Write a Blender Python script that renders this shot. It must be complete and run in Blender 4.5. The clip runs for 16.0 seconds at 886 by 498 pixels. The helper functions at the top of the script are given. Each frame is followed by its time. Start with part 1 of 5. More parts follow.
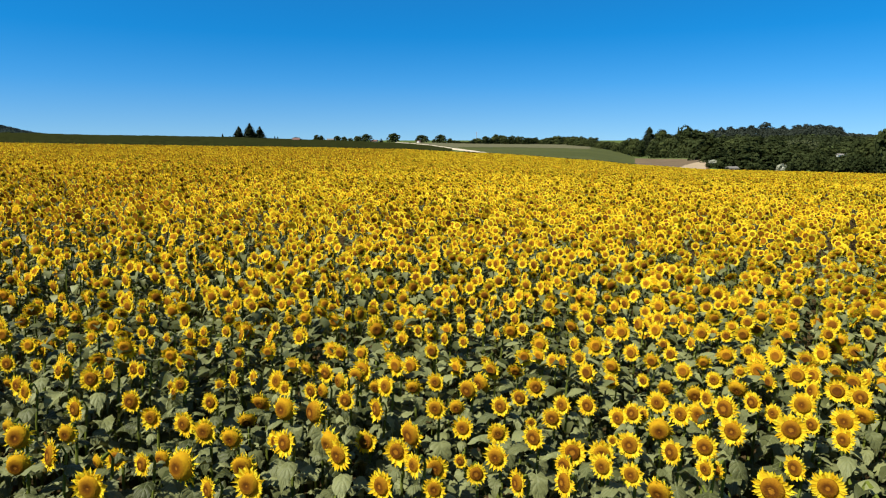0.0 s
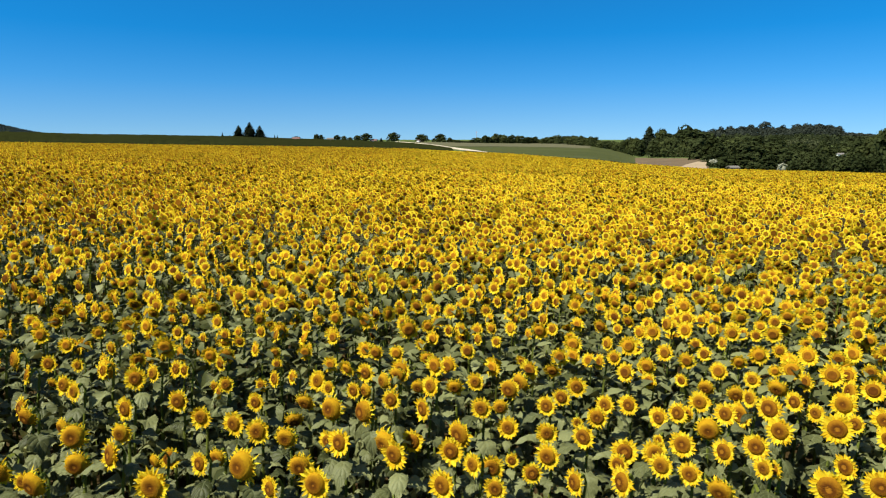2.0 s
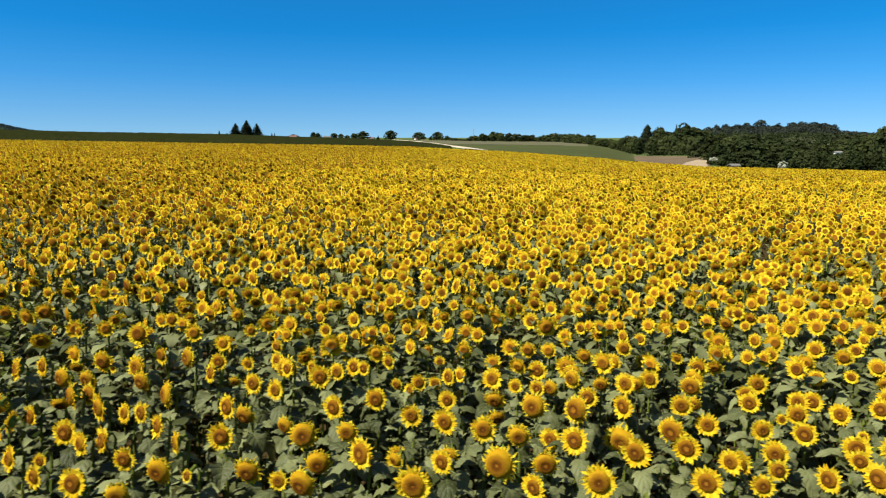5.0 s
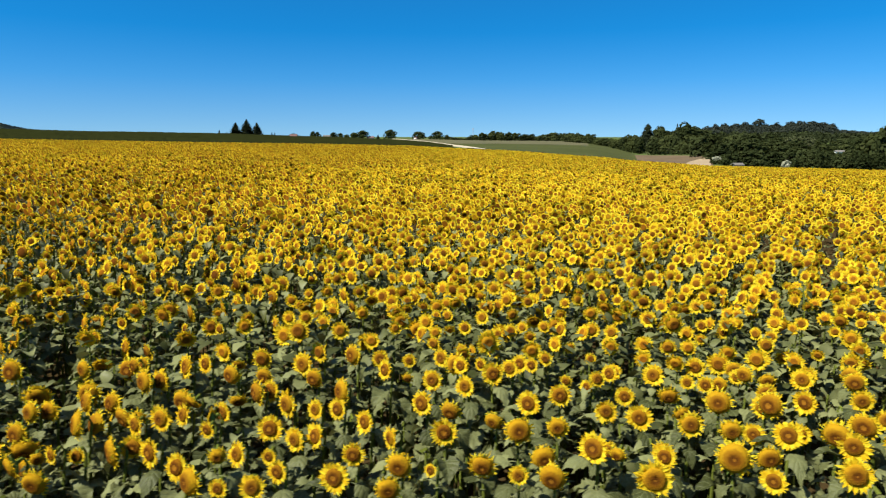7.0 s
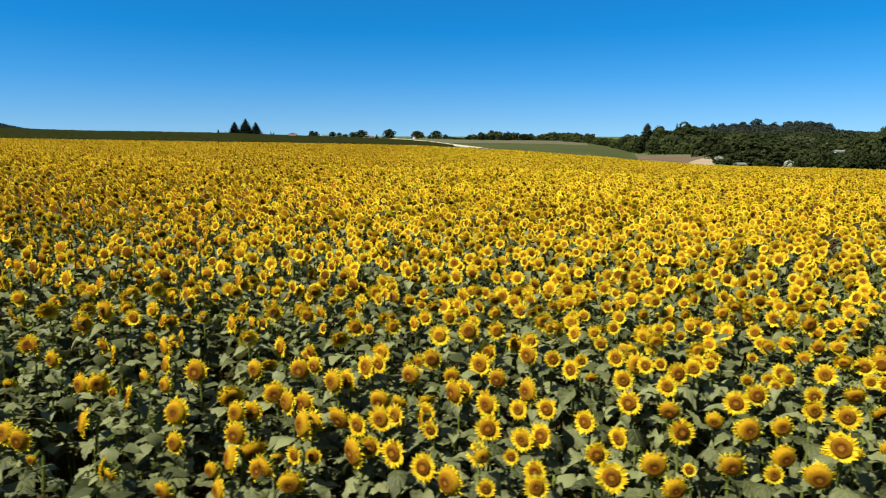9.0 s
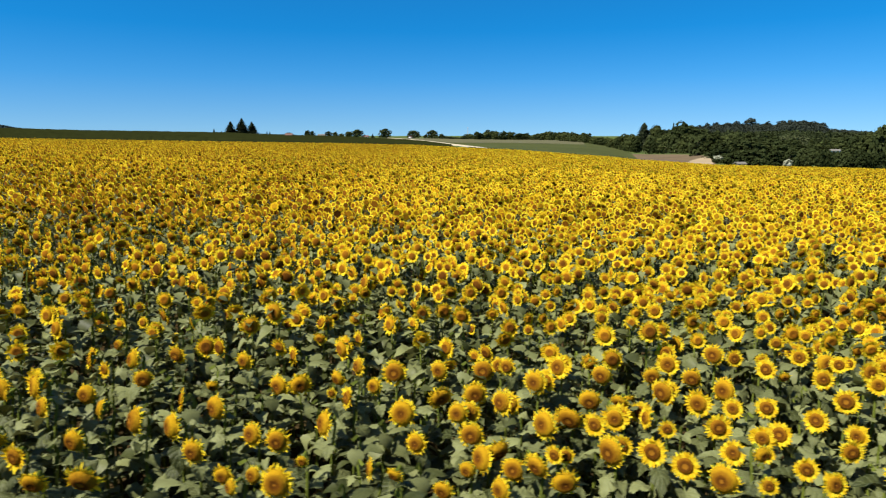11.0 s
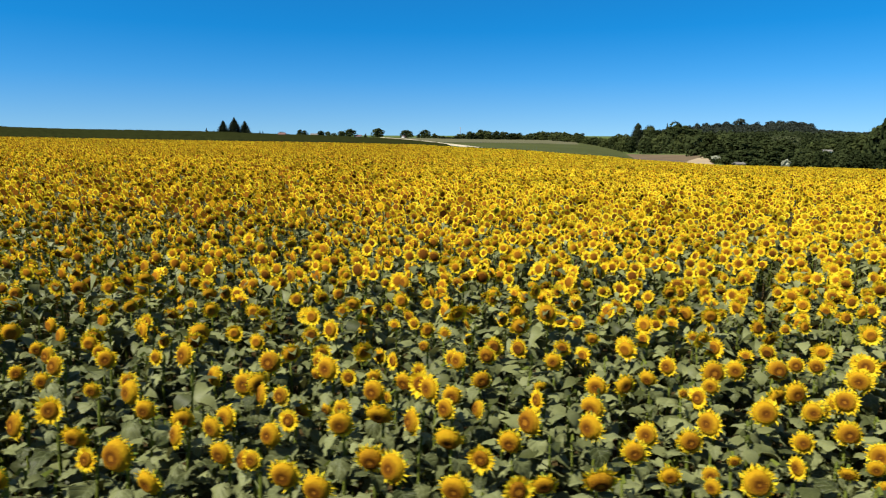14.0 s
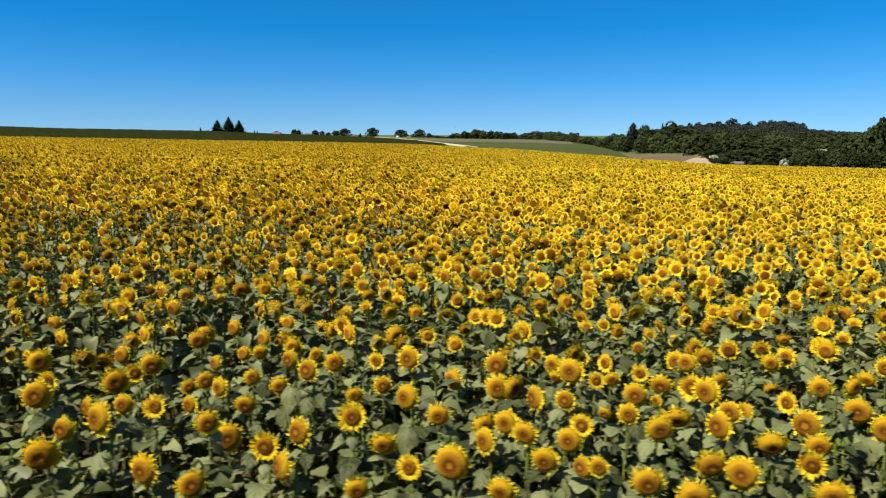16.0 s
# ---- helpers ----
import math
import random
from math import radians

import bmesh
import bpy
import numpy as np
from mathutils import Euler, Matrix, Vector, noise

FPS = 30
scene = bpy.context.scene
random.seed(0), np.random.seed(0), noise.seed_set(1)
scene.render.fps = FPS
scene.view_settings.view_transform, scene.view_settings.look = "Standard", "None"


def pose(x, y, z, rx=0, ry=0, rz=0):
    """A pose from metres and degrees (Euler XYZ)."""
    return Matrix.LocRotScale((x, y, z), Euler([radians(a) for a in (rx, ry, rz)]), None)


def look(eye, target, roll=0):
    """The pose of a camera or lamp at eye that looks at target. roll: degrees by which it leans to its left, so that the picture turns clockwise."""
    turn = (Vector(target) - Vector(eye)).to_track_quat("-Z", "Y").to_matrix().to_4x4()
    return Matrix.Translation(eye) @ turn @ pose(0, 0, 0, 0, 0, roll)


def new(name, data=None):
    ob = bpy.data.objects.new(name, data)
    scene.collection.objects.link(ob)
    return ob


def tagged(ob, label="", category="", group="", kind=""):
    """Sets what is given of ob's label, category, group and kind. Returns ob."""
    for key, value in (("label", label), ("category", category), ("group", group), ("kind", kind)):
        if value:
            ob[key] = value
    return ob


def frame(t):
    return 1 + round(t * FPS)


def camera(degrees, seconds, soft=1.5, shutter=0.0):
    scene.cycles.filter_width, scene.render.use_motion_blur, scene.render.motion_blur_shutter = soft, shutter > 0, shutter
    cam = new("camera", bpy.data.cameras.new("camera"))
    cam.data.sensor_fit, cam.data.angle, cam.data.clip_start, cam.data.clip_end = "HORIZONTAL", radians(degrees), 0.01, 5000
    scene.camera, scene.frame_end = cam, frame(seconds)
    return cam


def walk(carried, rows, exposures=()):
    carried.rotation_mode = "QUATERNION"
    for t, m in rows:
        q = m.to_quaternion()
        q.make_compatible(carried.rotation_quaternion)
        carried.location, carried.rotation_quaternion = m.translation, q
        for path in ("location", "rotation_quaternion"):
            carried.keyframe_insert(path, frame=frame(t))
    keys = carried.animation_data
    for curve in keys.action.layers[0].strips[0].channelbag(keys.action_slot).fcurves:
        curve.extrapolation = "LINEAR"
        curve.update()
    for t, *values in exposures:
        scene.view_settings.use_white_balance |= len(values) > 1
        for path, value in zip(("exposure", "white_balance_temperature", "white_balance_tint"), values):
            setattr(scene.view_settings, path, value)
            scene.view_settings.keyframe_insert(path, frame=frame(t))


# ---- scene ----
EYE = 4.13
cam = camera(70.0, 16.0, soft=1.2, shutter=0.5)
walk(cam, [
    (0.0, pose(0.000, 0.000, 4.130, 80.074, -0.000, 0.000)),
    (0.5, pose(-0.048, -0.007, 4.132, 80.065, -0.013, -0.003)),
    (1.0, pose(-0.133, -0.013, 4.135, 80.058, -0.002, -0.007)),
    (1.5, pose(-0.258, -0.019, 4.142, 80.023, -0.007, -0.013)),
    (2.0, pose(-0.426, -0.029, 4.147, 80.010, -0.016, -0.041)),
    (2.5, pose(-0.639, -0.016, 4.143, 79.995, -0.010, -0.115)),
    (3.0, pose(-0.902, 0.002, 4.140, 79.983, -0.015, -0.215)),
    (3.5, pose(-1.207, 0.016, 4.139, 79.931, -0.017, -0.301)),
    (6.0, pose(-3.135, 0.003, 4.122, 79.809, -0.035, -0.502)),
    (6.5, pose(-3.571, -0.012, 4.129, 79.787, -0.028, -0.547)),
    (7.0, pose(-4.025, -0.031, 4.124, 79.771, -0.031, -0.580)),
    (7.5, pose(-4.473, -0.059, 4.130, 79.762, -0.044, -0.609)),
    (8.0, pose(-4.945, -0.042, 4.130, 79.760, -0.041, -0.631)),
    (8.5, pose(-5.416, -0.036, 4.132, 79.754, -0.054, -0.696)),
    (9.0, pose(-5.896, -0.029, 4.135, 79.730, -0.065, -0.816)),
    (11.5, pose(-8.507, -0.059, 4.177, 79.678, -0.047, -1.444)),
    (12.0, pose(-9.078, -0.052, 4.180, 79.674, -0.075, -1.580)),
    (12.5, pose(-9.584, -0.037, 4.180, 79.664, -0.099, -1.722)),
    (13.0, pose(-10.167, -0.017, 4.179, 79.661, -0.128, -1.874)),
    (13.5, pose(-10.682, 0.001, 4.179, 79.659, -0.158, -2.026)),
    (14.0, pose(-11.288, 0.033, 4.178, 79.655, -0.169, -2.189)),
    (14.5, pose(-11.821, 0.078, 4.173, 79.651, -0.171, -2.336)),
    (15.0, pose(-12.437, 0.136, 4.171, 79.640, -0.181, -2.506)),
    (15.5, pose(-12.978, 0.183, 4.166, 79.623, -0.203, -2.662)),
    (16.0, pose(-13.592, 0.252, 4.157, 79.618, -0.181, -2.837)),
])

# ---- world, sun, exposure ----
SUN_TO = Vector((-0.86, -0.51, 0)).normalized() * math.cos(radians(50)) + Vector((0, 0, math.sin(radians(50))))
world = bpy.data.worlds.new("clear_sky")
world.use_nodes = True
scene.world = world
wn, wl = world.node_tree.nodes, world.node_tree.links
sky = wn.new("ShaderNodeTexSky")
sky.sky_type = "NISHITA"
sky.sun_disc = False
sky.sun_elevation = radians(50)
sky.sun_rotation = math.atan2(SUN_TO.x, SUN_TO.y)
sky.altitude = 500
sky.air_density = 1.0
sky.dust_density = 0.0
sky.ozone_density = 3.0
way = wn.new("ShaderNodeTexCoord")
raised = wn.new("ShaderNodeVectorMath")
raised.operation = "MULTIPLY_ADD"
raised.inputs[1].default_value = (1, 1, 0.94)
raised.inputs[2].default_value = (0, 0, 0.104)
wl.new(way.outputs["Generated"], raised.inputs[0])
wl.new(raised.outputs[0], sky.inputs[0])
tint = wn.new("ShaderNodeHueSaturation")
height_of = wn.new("ShaderNodeSeparateXYZ")
wl.new(way.outputs["Generated"], height_of.inputs[0])
tint.inputs["Hue"].default_value = 0.5025
paler = wn.new("ShaderNodeMapRange")
paler.inputs["From Min"].default_value = 0.15
paler.inputs["From Max"].default_value = 1.0
paler.inputs["To Min"].default_value = 1.53
paler.inputs["To Max"].default_value = 0.75
wl.new(height_of.outputs["Z"], paler.inputs["Value"])
# the air over the skyline is greyer and a little dimmer
low_air = []
for low, high in ((0.93, 1.0), (0.905, 1.0)):
    q = wn.new("ShaderNodeMapRange")
    q.inputs["From Min"].default_value = 0.0
    q.inputs["From Max"].default_value = 0.08
    q.inputs["To Min"].default_value = low
    q.inputs["To Max"].default_value = high
    wl.new(height_of.outputs["Z"], q.inputs["Value"])
    low_air.append(q)
pure = wn.new("ShaderNodeMath")
pure.operation = "MULTIPLY"
wl.new(paler.outputs[0], pure.inputs[0])
wl.new(low_air[0].outputs[0], pure.inputs[1])
wl.new(pure.outputs[0], tint.inputs["Saturation"])
wl.new(low_air[1].outputs[0], tint.inputs["Value"])
wl.new(sky.outputs[0], tint.inputs["Color"])
wl.new(tint.outputs[0], wn["Background"].inputs["Color"])
wn["Background"].inputs["Strength"].default_value = 0.072
sun = new("sun", bpy.data.lights.new("sun", "SUN"))
sun.data.energy = 4.65
sun.data.angle = radians(0.53)
sun.data.color = (1.0, 0.955, 0.87)
sun.matrix_world = look(SUN_TO * 50, (0, 0, 0))
scene.view_settings.exposure = 1.0


# ---- materials ----
def material(name, colour, rough=0.6, spread=0.25, scale=8.0, bump=0.0, translucent=0.0, tone="", gloss=0.5, fine=6.0, second=None):
    """A plain surface with colour variation at two scales; tone: '' (none), 'object' or 'island'."""
    m = bpy.data.materials.new(name)
    m.use_nodes = True
    n, l = m.node_tree.nodes, m.node_tree.links
    b = n["Principled BSDF"]
    b.inputs["Roughness"].default_value = rough
    b.inputs["Specular IOR Level"].default_value = gloss
    if gloss <= 0.12:
        b.inputs["IOR"].default_value = 1.0 if gloss < 0.04 else 1.12
    place = n.new("ShaderNodeNewGeometry")
    coarse = n.new("ShaderNodeTexNoise")
    coarse.inputs["Scale"].default_value = scale
    coarse.inputs["Detail"].default_value = 4
    l.new(place.outputs["Position"], coarse.inputs["Vector"])
    small = n.new("ShaderNodeTexNoise")
    small.inputs["Scale"].default_value = scale * fine
    small.inputs["Detail"].default_value = 3
    l.new(place.outputs["Position"], small.inputs["Vector"])
    add = n.new("ShaderNodeMath")
    add.operation = "MULTIPLY_ADD"
    add.inputs[1].default_value = 0.5
    l.new(small.outputs["Fac"], add.inputs[0])
    half = n.new("ShaderNodeMath")
    half.operation = "MULTIPLY"
    half.inputs[1].default_value = 0.5
    l.new(coarse.outputs["Fac"], half.inputs[0])
    l.new(half.outputs[0], add.inputs[2])
    fac = add.outputs[0]
    if tone:
        source = n.new("ShaderNodeObjectInfo").outputs["Random"] if tone == "object" else place.outputs["Random Per Island"]
        both = n.new("ShaderNodeMath")
        both.operation = "MULTIPLY_ADD"
        both.inputs[1].default_value = 0.6
        l.new(source, both.inputs[0])
        part_ = n.new("ShaderNodeMath")
        part_.operation = "MULTIPLY"
        part_.inputs[1].default_value = 0.4
        l.new(fac, part_.inputs[0])
        l.new(part_.outputs[0], both.inputs[2])
        fac = both.outputs[0]
    ramp = n.new("ShaderNodeMapRange")
    ramp.inputs["From Min"].default_value = 0.2
    ramp.inputs["From Max"].default_value = 0.8
    l.new(fac, ramp.inputs["Value"])
    mix = n.new("ShaderNodeMix")
    mix.data_type = "RGBA"
    low = [c * (1 - spread) for c in colour] + [1]
    high = [min(1, c * (1 + spread)) for c in colour] + [1]
    if second:
        high = list(second) + [1]
    mix.inputs["A"].default_value = low
    mix.inputs["B"].default_value = high
    l.new(ramp.outputs[0], mix.inputs["Factor"])
    l.new(mix.outputs["Result"], b.inputs["Base Color"])
    if bump:
        bm_ = n.new("ShaderNodeBump")
        bm_.inputs["Strength"].default_value = bump
        bm_.inputs["Distance"].default_value = 0.5 / (scale * fine)
        l.new(small.outputs["Fac"], bm_.inputs["Height"])
        l.new(bm_.outputs[0], b.inputs["Normal"])
    if translucent:
        t = n.new("ShaderNodeBsdfTranslucent")
        through_it = n.new("ShaderNodeMix")
        through_it.data_type = "RGBA"
        through_it.blend_type = "MULTIPLY"
        through_it.inputs["Factor"].default_value = 1.0
        l.new(mix.outputs["Result"], through_it.inputs["A"])
        through_it.inputs["B"].default_value = (1.0, 0.89, 0.63, 1)
        l.new(through_it.outputs["Result"], t.inputs["Color"])
        s = n.new("ShaderNodeMixShader")
        s.inputs[0].default_value = translucent
        l.new(b.outputs[0], s.inputs[1])
        l.new(t.outputs[0], s.inputs[2])
        l.new(s.outputs[0], n["Material Output"].inputs["Surface"])
    return m


PETAL = material("petal_yellow", (0.73, 0.448, 0.011), 0.6, 0.1, 30, translucent=0.38, tone="island", second=(0.81, 0.668, 0.034), gloss=0.1)
def disc_material(name, reach, tone):
    """Disc florets: brown towards the middle, golden at the rim, with a grain of small florets."""
    m = material(name, (0.30, 0.120, 0.006), 0.85, 0.2, 60, tone=tone, gloss=0.03)
    n, l = m.node_tree.nodes, m.node_tree.links
    b = n["Principled BSDF"]
    where = n.new("ShaderNodeTexCoord")
    length = n.new("ShaderNodeVectorMath")
    length.operation = "LENGTH"
    flat = n.new("ShaderNodeVectorMath")
    flat.operation = "MULTIPLY"
    flat.inputs[1].default_value = (1, 1, 0)
    l.new(where.outputs["Object"], flat.inputs[0])
    l.new(flat.outputs[0], length.inputs[0])
    chance = n.new("ShaderNodeObjectInfo")
    grain = n.new("ShaderNodeTexNoise")
    grain.inputs["Scale"].default_value = 70
    l.new(where.outputs["Object"], grain.inputs["Vector"])
    rough = n.new("ShaderNodeMath")
    rough.operation = "MULTIPLY_ADD"
    rough.inputs[1].default_value = 0.022
    l.new(grain.outputs["Fac"], rough.inputs[0])
    l.new(length.outputs["Value"], rough.inputs[2])
    moved = n.new("ShaderNodeMath")
    moved.operation = "MULTIPLY_ADD"
    moved.inputs[1].default_value = -0.020
    l.new(chance.outputs["Random"], moved.inputs[0])
    l.new(rough.outputs[0], moved.inputs[2])
    span = n.new("ShaderNodeMapRange")
    span.inputs["From Min"].default_value = reach * 0.06
    span.inputs["From Max"].default_value = reach * 0.98
    l.new(moved.outputs[0], span.inputs["Value"])
    ramp = n.new("ShaderNodeValToRGB")
    e = ramp.color_ramp.elements
    e[0].position, e[0].color = 0.0, (0.24, 0.105, 0.010, 1)
    e[1].position, e[1].color = 1.0, (0.36, 0.205, 0.008, 1)
    for at, shade in ((0.10, (0.200, 0.082, 0.008, 1)), (0.18, (0.072, 0.025, 0.005, 1)), (0.36, (0.105, 0.038, 0.005, 1)), (0.56, (0.180, 0.077, 0.006, 1)), (0.80, (0.230, 0.112, 0.007, 1))):
        e.new(at).color = shade
    l.new(span.outputs[0], ramp.inputs["Fac"])
    l.new(ramp.outputs["Color"], b.inputs["Base Color"])
    cells = n.new("ShaderNodeTexVoronoi")
    cells.inputs["Scale"].default_value = 150
    l.new(where.outputs["Object"], cells.inputs["Vector"])
    relief = n.new("ShaderNodeBump")
    relief.inputs["Strength"].default_value = 1.0
    relief.inputs["Distance"].default_value = 0.0045
    relief.invert = True
    l.new(cells.outputs["Distance"], relief.inputs["Height"])
    l.new(relief.outputs[0], b.inputs["Normal"])
    return m


DISC = disc_material("disc_florets", 0.080, "")
BRACT = material("bract_green", (0.13, 0.19, 0.035), 0.6, 0.3, 20, translucent=0.15, gloss=0.05)
STEM = material("stem_green", (0.10, 0.12, 0.02), 0.6, 0.3, 20, gloss=0.03)
LEAF = material("leaf_green", (0.045, 0.054, 0.013), 0.5, 0.35, 12, 0.5, translucent=0.16, tone="object", second=(0.186, 0.198, 0.078), gloss=0.14, fine=5)


def add_veins(m):
    """A pale midrib and side veins on the blade, with the skin puffed up between them."""
    n, l = m.node_tree.nodes, m.node_tree.links
    b = n["Principled BSDF"]

    def maths(kind, a, c=None):
        q = n.new("ShaderNodeMath")
        q.operation = kind
        for i, v in enumerate((a, c)):
            if v is None:
                continue
            if isinstance(v, (int, float)):
                q.inputs[i].default_value = v
            else:
                l.new(v, q.inputs[i])
        return q.outputs[0]
    where = n.new("ShaderNodeUVMap")
    where.uv_map = "blade"
    two = n.new("ShaderNodeSeparateXYZ")
    l.new(where.outputs[0], two.inputs[0])
    side = maths("ABSOLUTE", two.outputs["Y"])
    wave = maths("ABSOLUTE", maths("SINE", maths("MULTIPLY", maths("SUBTRACT", two.outputs["X"], maths("MULTIPLY", side, 0.28)), 16.0)))
    line = maths("MINIMUM", maths("MULTIPLY", wave, 3.2), maths("MULTIPLY", side, 14.0))
    skin = n.new("ShaderNodeClamp")
    l.new(line, skin.inputs["Value"])
    vein = n.new("ShaderNodeMix")
    vein.data_type = "RGBA"
    old = b.inputs["Base Color"].links[0].from_socket
    vein.inputs["A"].default_value = (0.165, 0.185, 0.082, 1)
    l.new(old, vein.inputs["B"])
    l.new(maths("ADD", maths("MULTIPLY", skin.outputs[0], 0.5), 0.5), vein.inputs["Factor"])
    l.new(vein.outputs["Result"], b.inputs["Base Color"])
    puff = n.new("ShaderNodeBump")
    puff.inputs["Strength"].default_value = 0.5
    puff.inputs["Distance"].default_value = 0.007
    l.new(maths("MINIMUM", wave, maths("MULTIPLY", side, 4.0)), puff.inputs["Height"])
    l.new(b.inputs["Normal"].links[0].from_socket, puff.inputs["Normal"])
    l.new(puff.outputs[0], b.inputs["Normal"])


add_veins(LEAF)
DISC_FAR = material("disc_florets_golden", (0.22, 0.098, 0.007), 0.9, 0.2, 60, 0.6, tone="island", second=(0.36, 0.190, 0.008), gloss=0.03)
CORE_FAR = material("disc_florets_brown", (0.095, 0.034, 0.006), 0.9, 0.2, 60, 0.6, tone="island", second=(0.215, 0.084, 0.007), gloss=0.03)
LEAF_FAR = material("leaf_green_far", (0.045, 0.054, 0.013), 0.5, 0.35, 12, translucent=0.16, tone="island", second=(0.186, 0.198, 0.078), gloss=0.14)
SOIL = material("field_soil", (0.050, 0.034, 0.014), 0.95, 0.4, 2.5, 0.8, gloss=0.02)
GRASS = material("rough_grass", (0.075, 0.10, 0.030), 0.9, 0.35, 0.05, 0.5, fine=30, gloss=0.05)
CROP_DARK = material("dark_green_crop", (0.018, 0.021, 0.006), 0.9, 0.35, 0.08, 0.6, fine=25, gloss=0.0)
MEADOW = material("mown_meadow", (0.044, 0.056, 0.018), 0.9, 0.25, 0.02, 0.4, fine=20, second=(0.080, 0.088, 0.032), gloss=0.05)
STUBBLE = material("pale_stubble", (0.100, 0.096, 0.052), 0.95, 0.2, 0.03, 0.4, fine=20, gloss=0.05)
BROWN = material("brown_fallow_earth", (0.115, 0.084, 0.050), 0.95, 0.3, 0.08, 0.5, fine=12, second=(0.165, 0.122, 0.074), gloss=0.05)
TAN = material("tan_bare_earth", (0.29, 0.225, 0.14), 0.95, 0.2, 0.06, 0.4, fine=20, gloss=0.05)
TRACK = material("pale_gravel_track", (0.50, 0.43, 0.31), 0.95, 0.15, 0.1, 0.3, fine=20, gloss=0.05)
FOLIAGE = material("broadleaf_foliage", (0.028, 0.038, 0.013), 0.85, 0.3, 0.08, translucent=0.3, tone="object", second=(0.048, 0.060, 0.021), gloss=0.05)
# hill foliage: the blue of distance haze is mixed into the base colour
FOLIAGE_FAR = material("haze_tinted_foliage", (0.030, 0.038, 0.029), 0.85, 0.3, 0.04, translucent=0.25, tone="island", second=(0.042, 0.050, 0.036), gloss=0.05)
# farthest woods: stronger haze blue painted into the leaf colour
RIDGE_LEAF = material("haze_tinted_ridge_foliage", (0.026, 0.040, 0.042), 0.85, 0.3, 0.05, tone="island", second=(0.045, 0.062, 0.058), gloss=0.03)
FOLIAGE_LOW = material("mixed_wood_foliage", (0.027, 0.036, 0.015), 0.85, 0.3, 0.03, translucent=0.3, tone="island", second=(0.044, 0.054, 0.022), gloss=0.05)
FOLIAGE_LIGHT = material("light_broadleaf_foliage", (0.038, 0.048, 0.015), 0.85, 0.3, 0.08, translucent=0.3, tone="object", second=(0.068, 0.082, 0.027), gloss=0.05)
NEEDLES = material("conifer_needles", (0.020, 0.028, 0.014), 0.8, 0.3, 0.3, translucent=0.15, tone="island", second=(0.034, 0.043, 0.021), gloss=0.05)
GREYLEAF = material("grey_green_foliage", (0.046, 0.056, 0.022), 0.8, 0.3, 0.3, tone="island", second=(0.078, 0.088, 0.040), gloss=0.05)
PALELEAF = material("pale_blossoming_foliage", (0.20, 0.21, 0.125), 0.7, 0.3, 0.3, tone="island", second=(0.36, 0.36, 0.25))
BARK = material("bark", (0.10, 0.075, 0.05), 0.9, 0.3, 3, 0.6)
WHITEWALL = material("white_render", (0.75, 0.73, 0.68), 0.8, 0.06, 1.5, 0.2)
GREYWALL = material("weathered_boards", (0.22, 0.21, 0.19), 0.9, 0.2, 2, 0.3, gloss=0.1)
ROOF_RED = material("red_roof_tiles", (0.125, 0.064, 0.050), 0.8, 0.25, 2, 0.4)
ROOF_GREY = material("grey_roof_sheet", (0.14, 0.13, 0.11), 0.85, 0.12, 1, 0.2, gloss=0.08)
ROOF_PALE = material("pale_roof_sheet", (0.17, 0.16, 0.14), 0.85, 0.12, 1, 0.2, gloss=0.08)
GLASS = material("window_glass", (0.03, 0.035, 0.04), 0.08, 0.1, 1)
STEEL = material("mast_steel", (0.35, 0.36, 0.37), 0.5, 0.1, 2)


# ---- terrain ----
F = 1120.0
TILT = math.atan(196 / F)


def bearing(px, row):
    """Sideways and upward slope, per metre ahead, of a bearing from the start of the path."""
    u, v = (px - 784) / F, (441 - row) / F
    c, s = math.cos(TILT), -math.sin(TILT)
    return u / (c - s * v), (s + c * v) / (c - s * v)


def spot(px, row, ahead):
    """The place that lies that far ahead on this bearing."""
    a, b = bearing(px, row)
    return Vector((a * ahead, ahead, EYE + b * ahead))


HEAD_HEIGHT = 1.65
HEAD_RADIUS = 0.122
# bearing; then row and distance ahead of the field's far edge, of the land behind it, and of the skyline
LAND = [
    (-400, 247, 172, 239, 345, 229, 518),
    (0, 252.5, 184, 244, 345, 236, 518),
    (200, 255.8, 201, 247, 368, 240.5, 552),
    (400, 258.8, 218, 250, 391, 243.5, 610),
    (560, 261, 230, 253, 460, 248.5, 736),
    (700, 263.7, 236, 257, 518, 252.5, 793),
    (870, 271.7, 230, 263, 483, 255, 839),
    (1040, 283.2, 207, 269, 437, 257, 782),
    (1120, 291, 195, 282, 397, 262, 690),
    (1250, 299.8, 172, 285, 259, 262, 644),
    (1400, 303.2, 161, 297, 241, 255, 1150),
    (1568, 307.5, 155, 303, 236, 255, 1150),
    (2000, 318, 150, 316, 230, 255, 1150),
]
# bearing and height of the wooded hill's back
HILL = [(1120, 0), (1200, 8), (1250, 14), (1290, 23), (1330, 25), (1398, 23), (1412, 30), (1440, 31), (1478, 27), (1494, 14), (1540, 7), (1600, 4), (1700, 0)]
HILL_AT = [bearing(p, 235)[0] for p, q in HILL]
HILL_BY = [q for p, q in HILL]
COLS = np.array([bearing(c[0], 260)[0] for c in LAND])
EDGE = np.array([c[2] for c in LAND], float)


def near_plane(x, y):
    return EYE - 2.482 - 0.0299 * x - 0.0132 * y - HEAD_HEIGHT


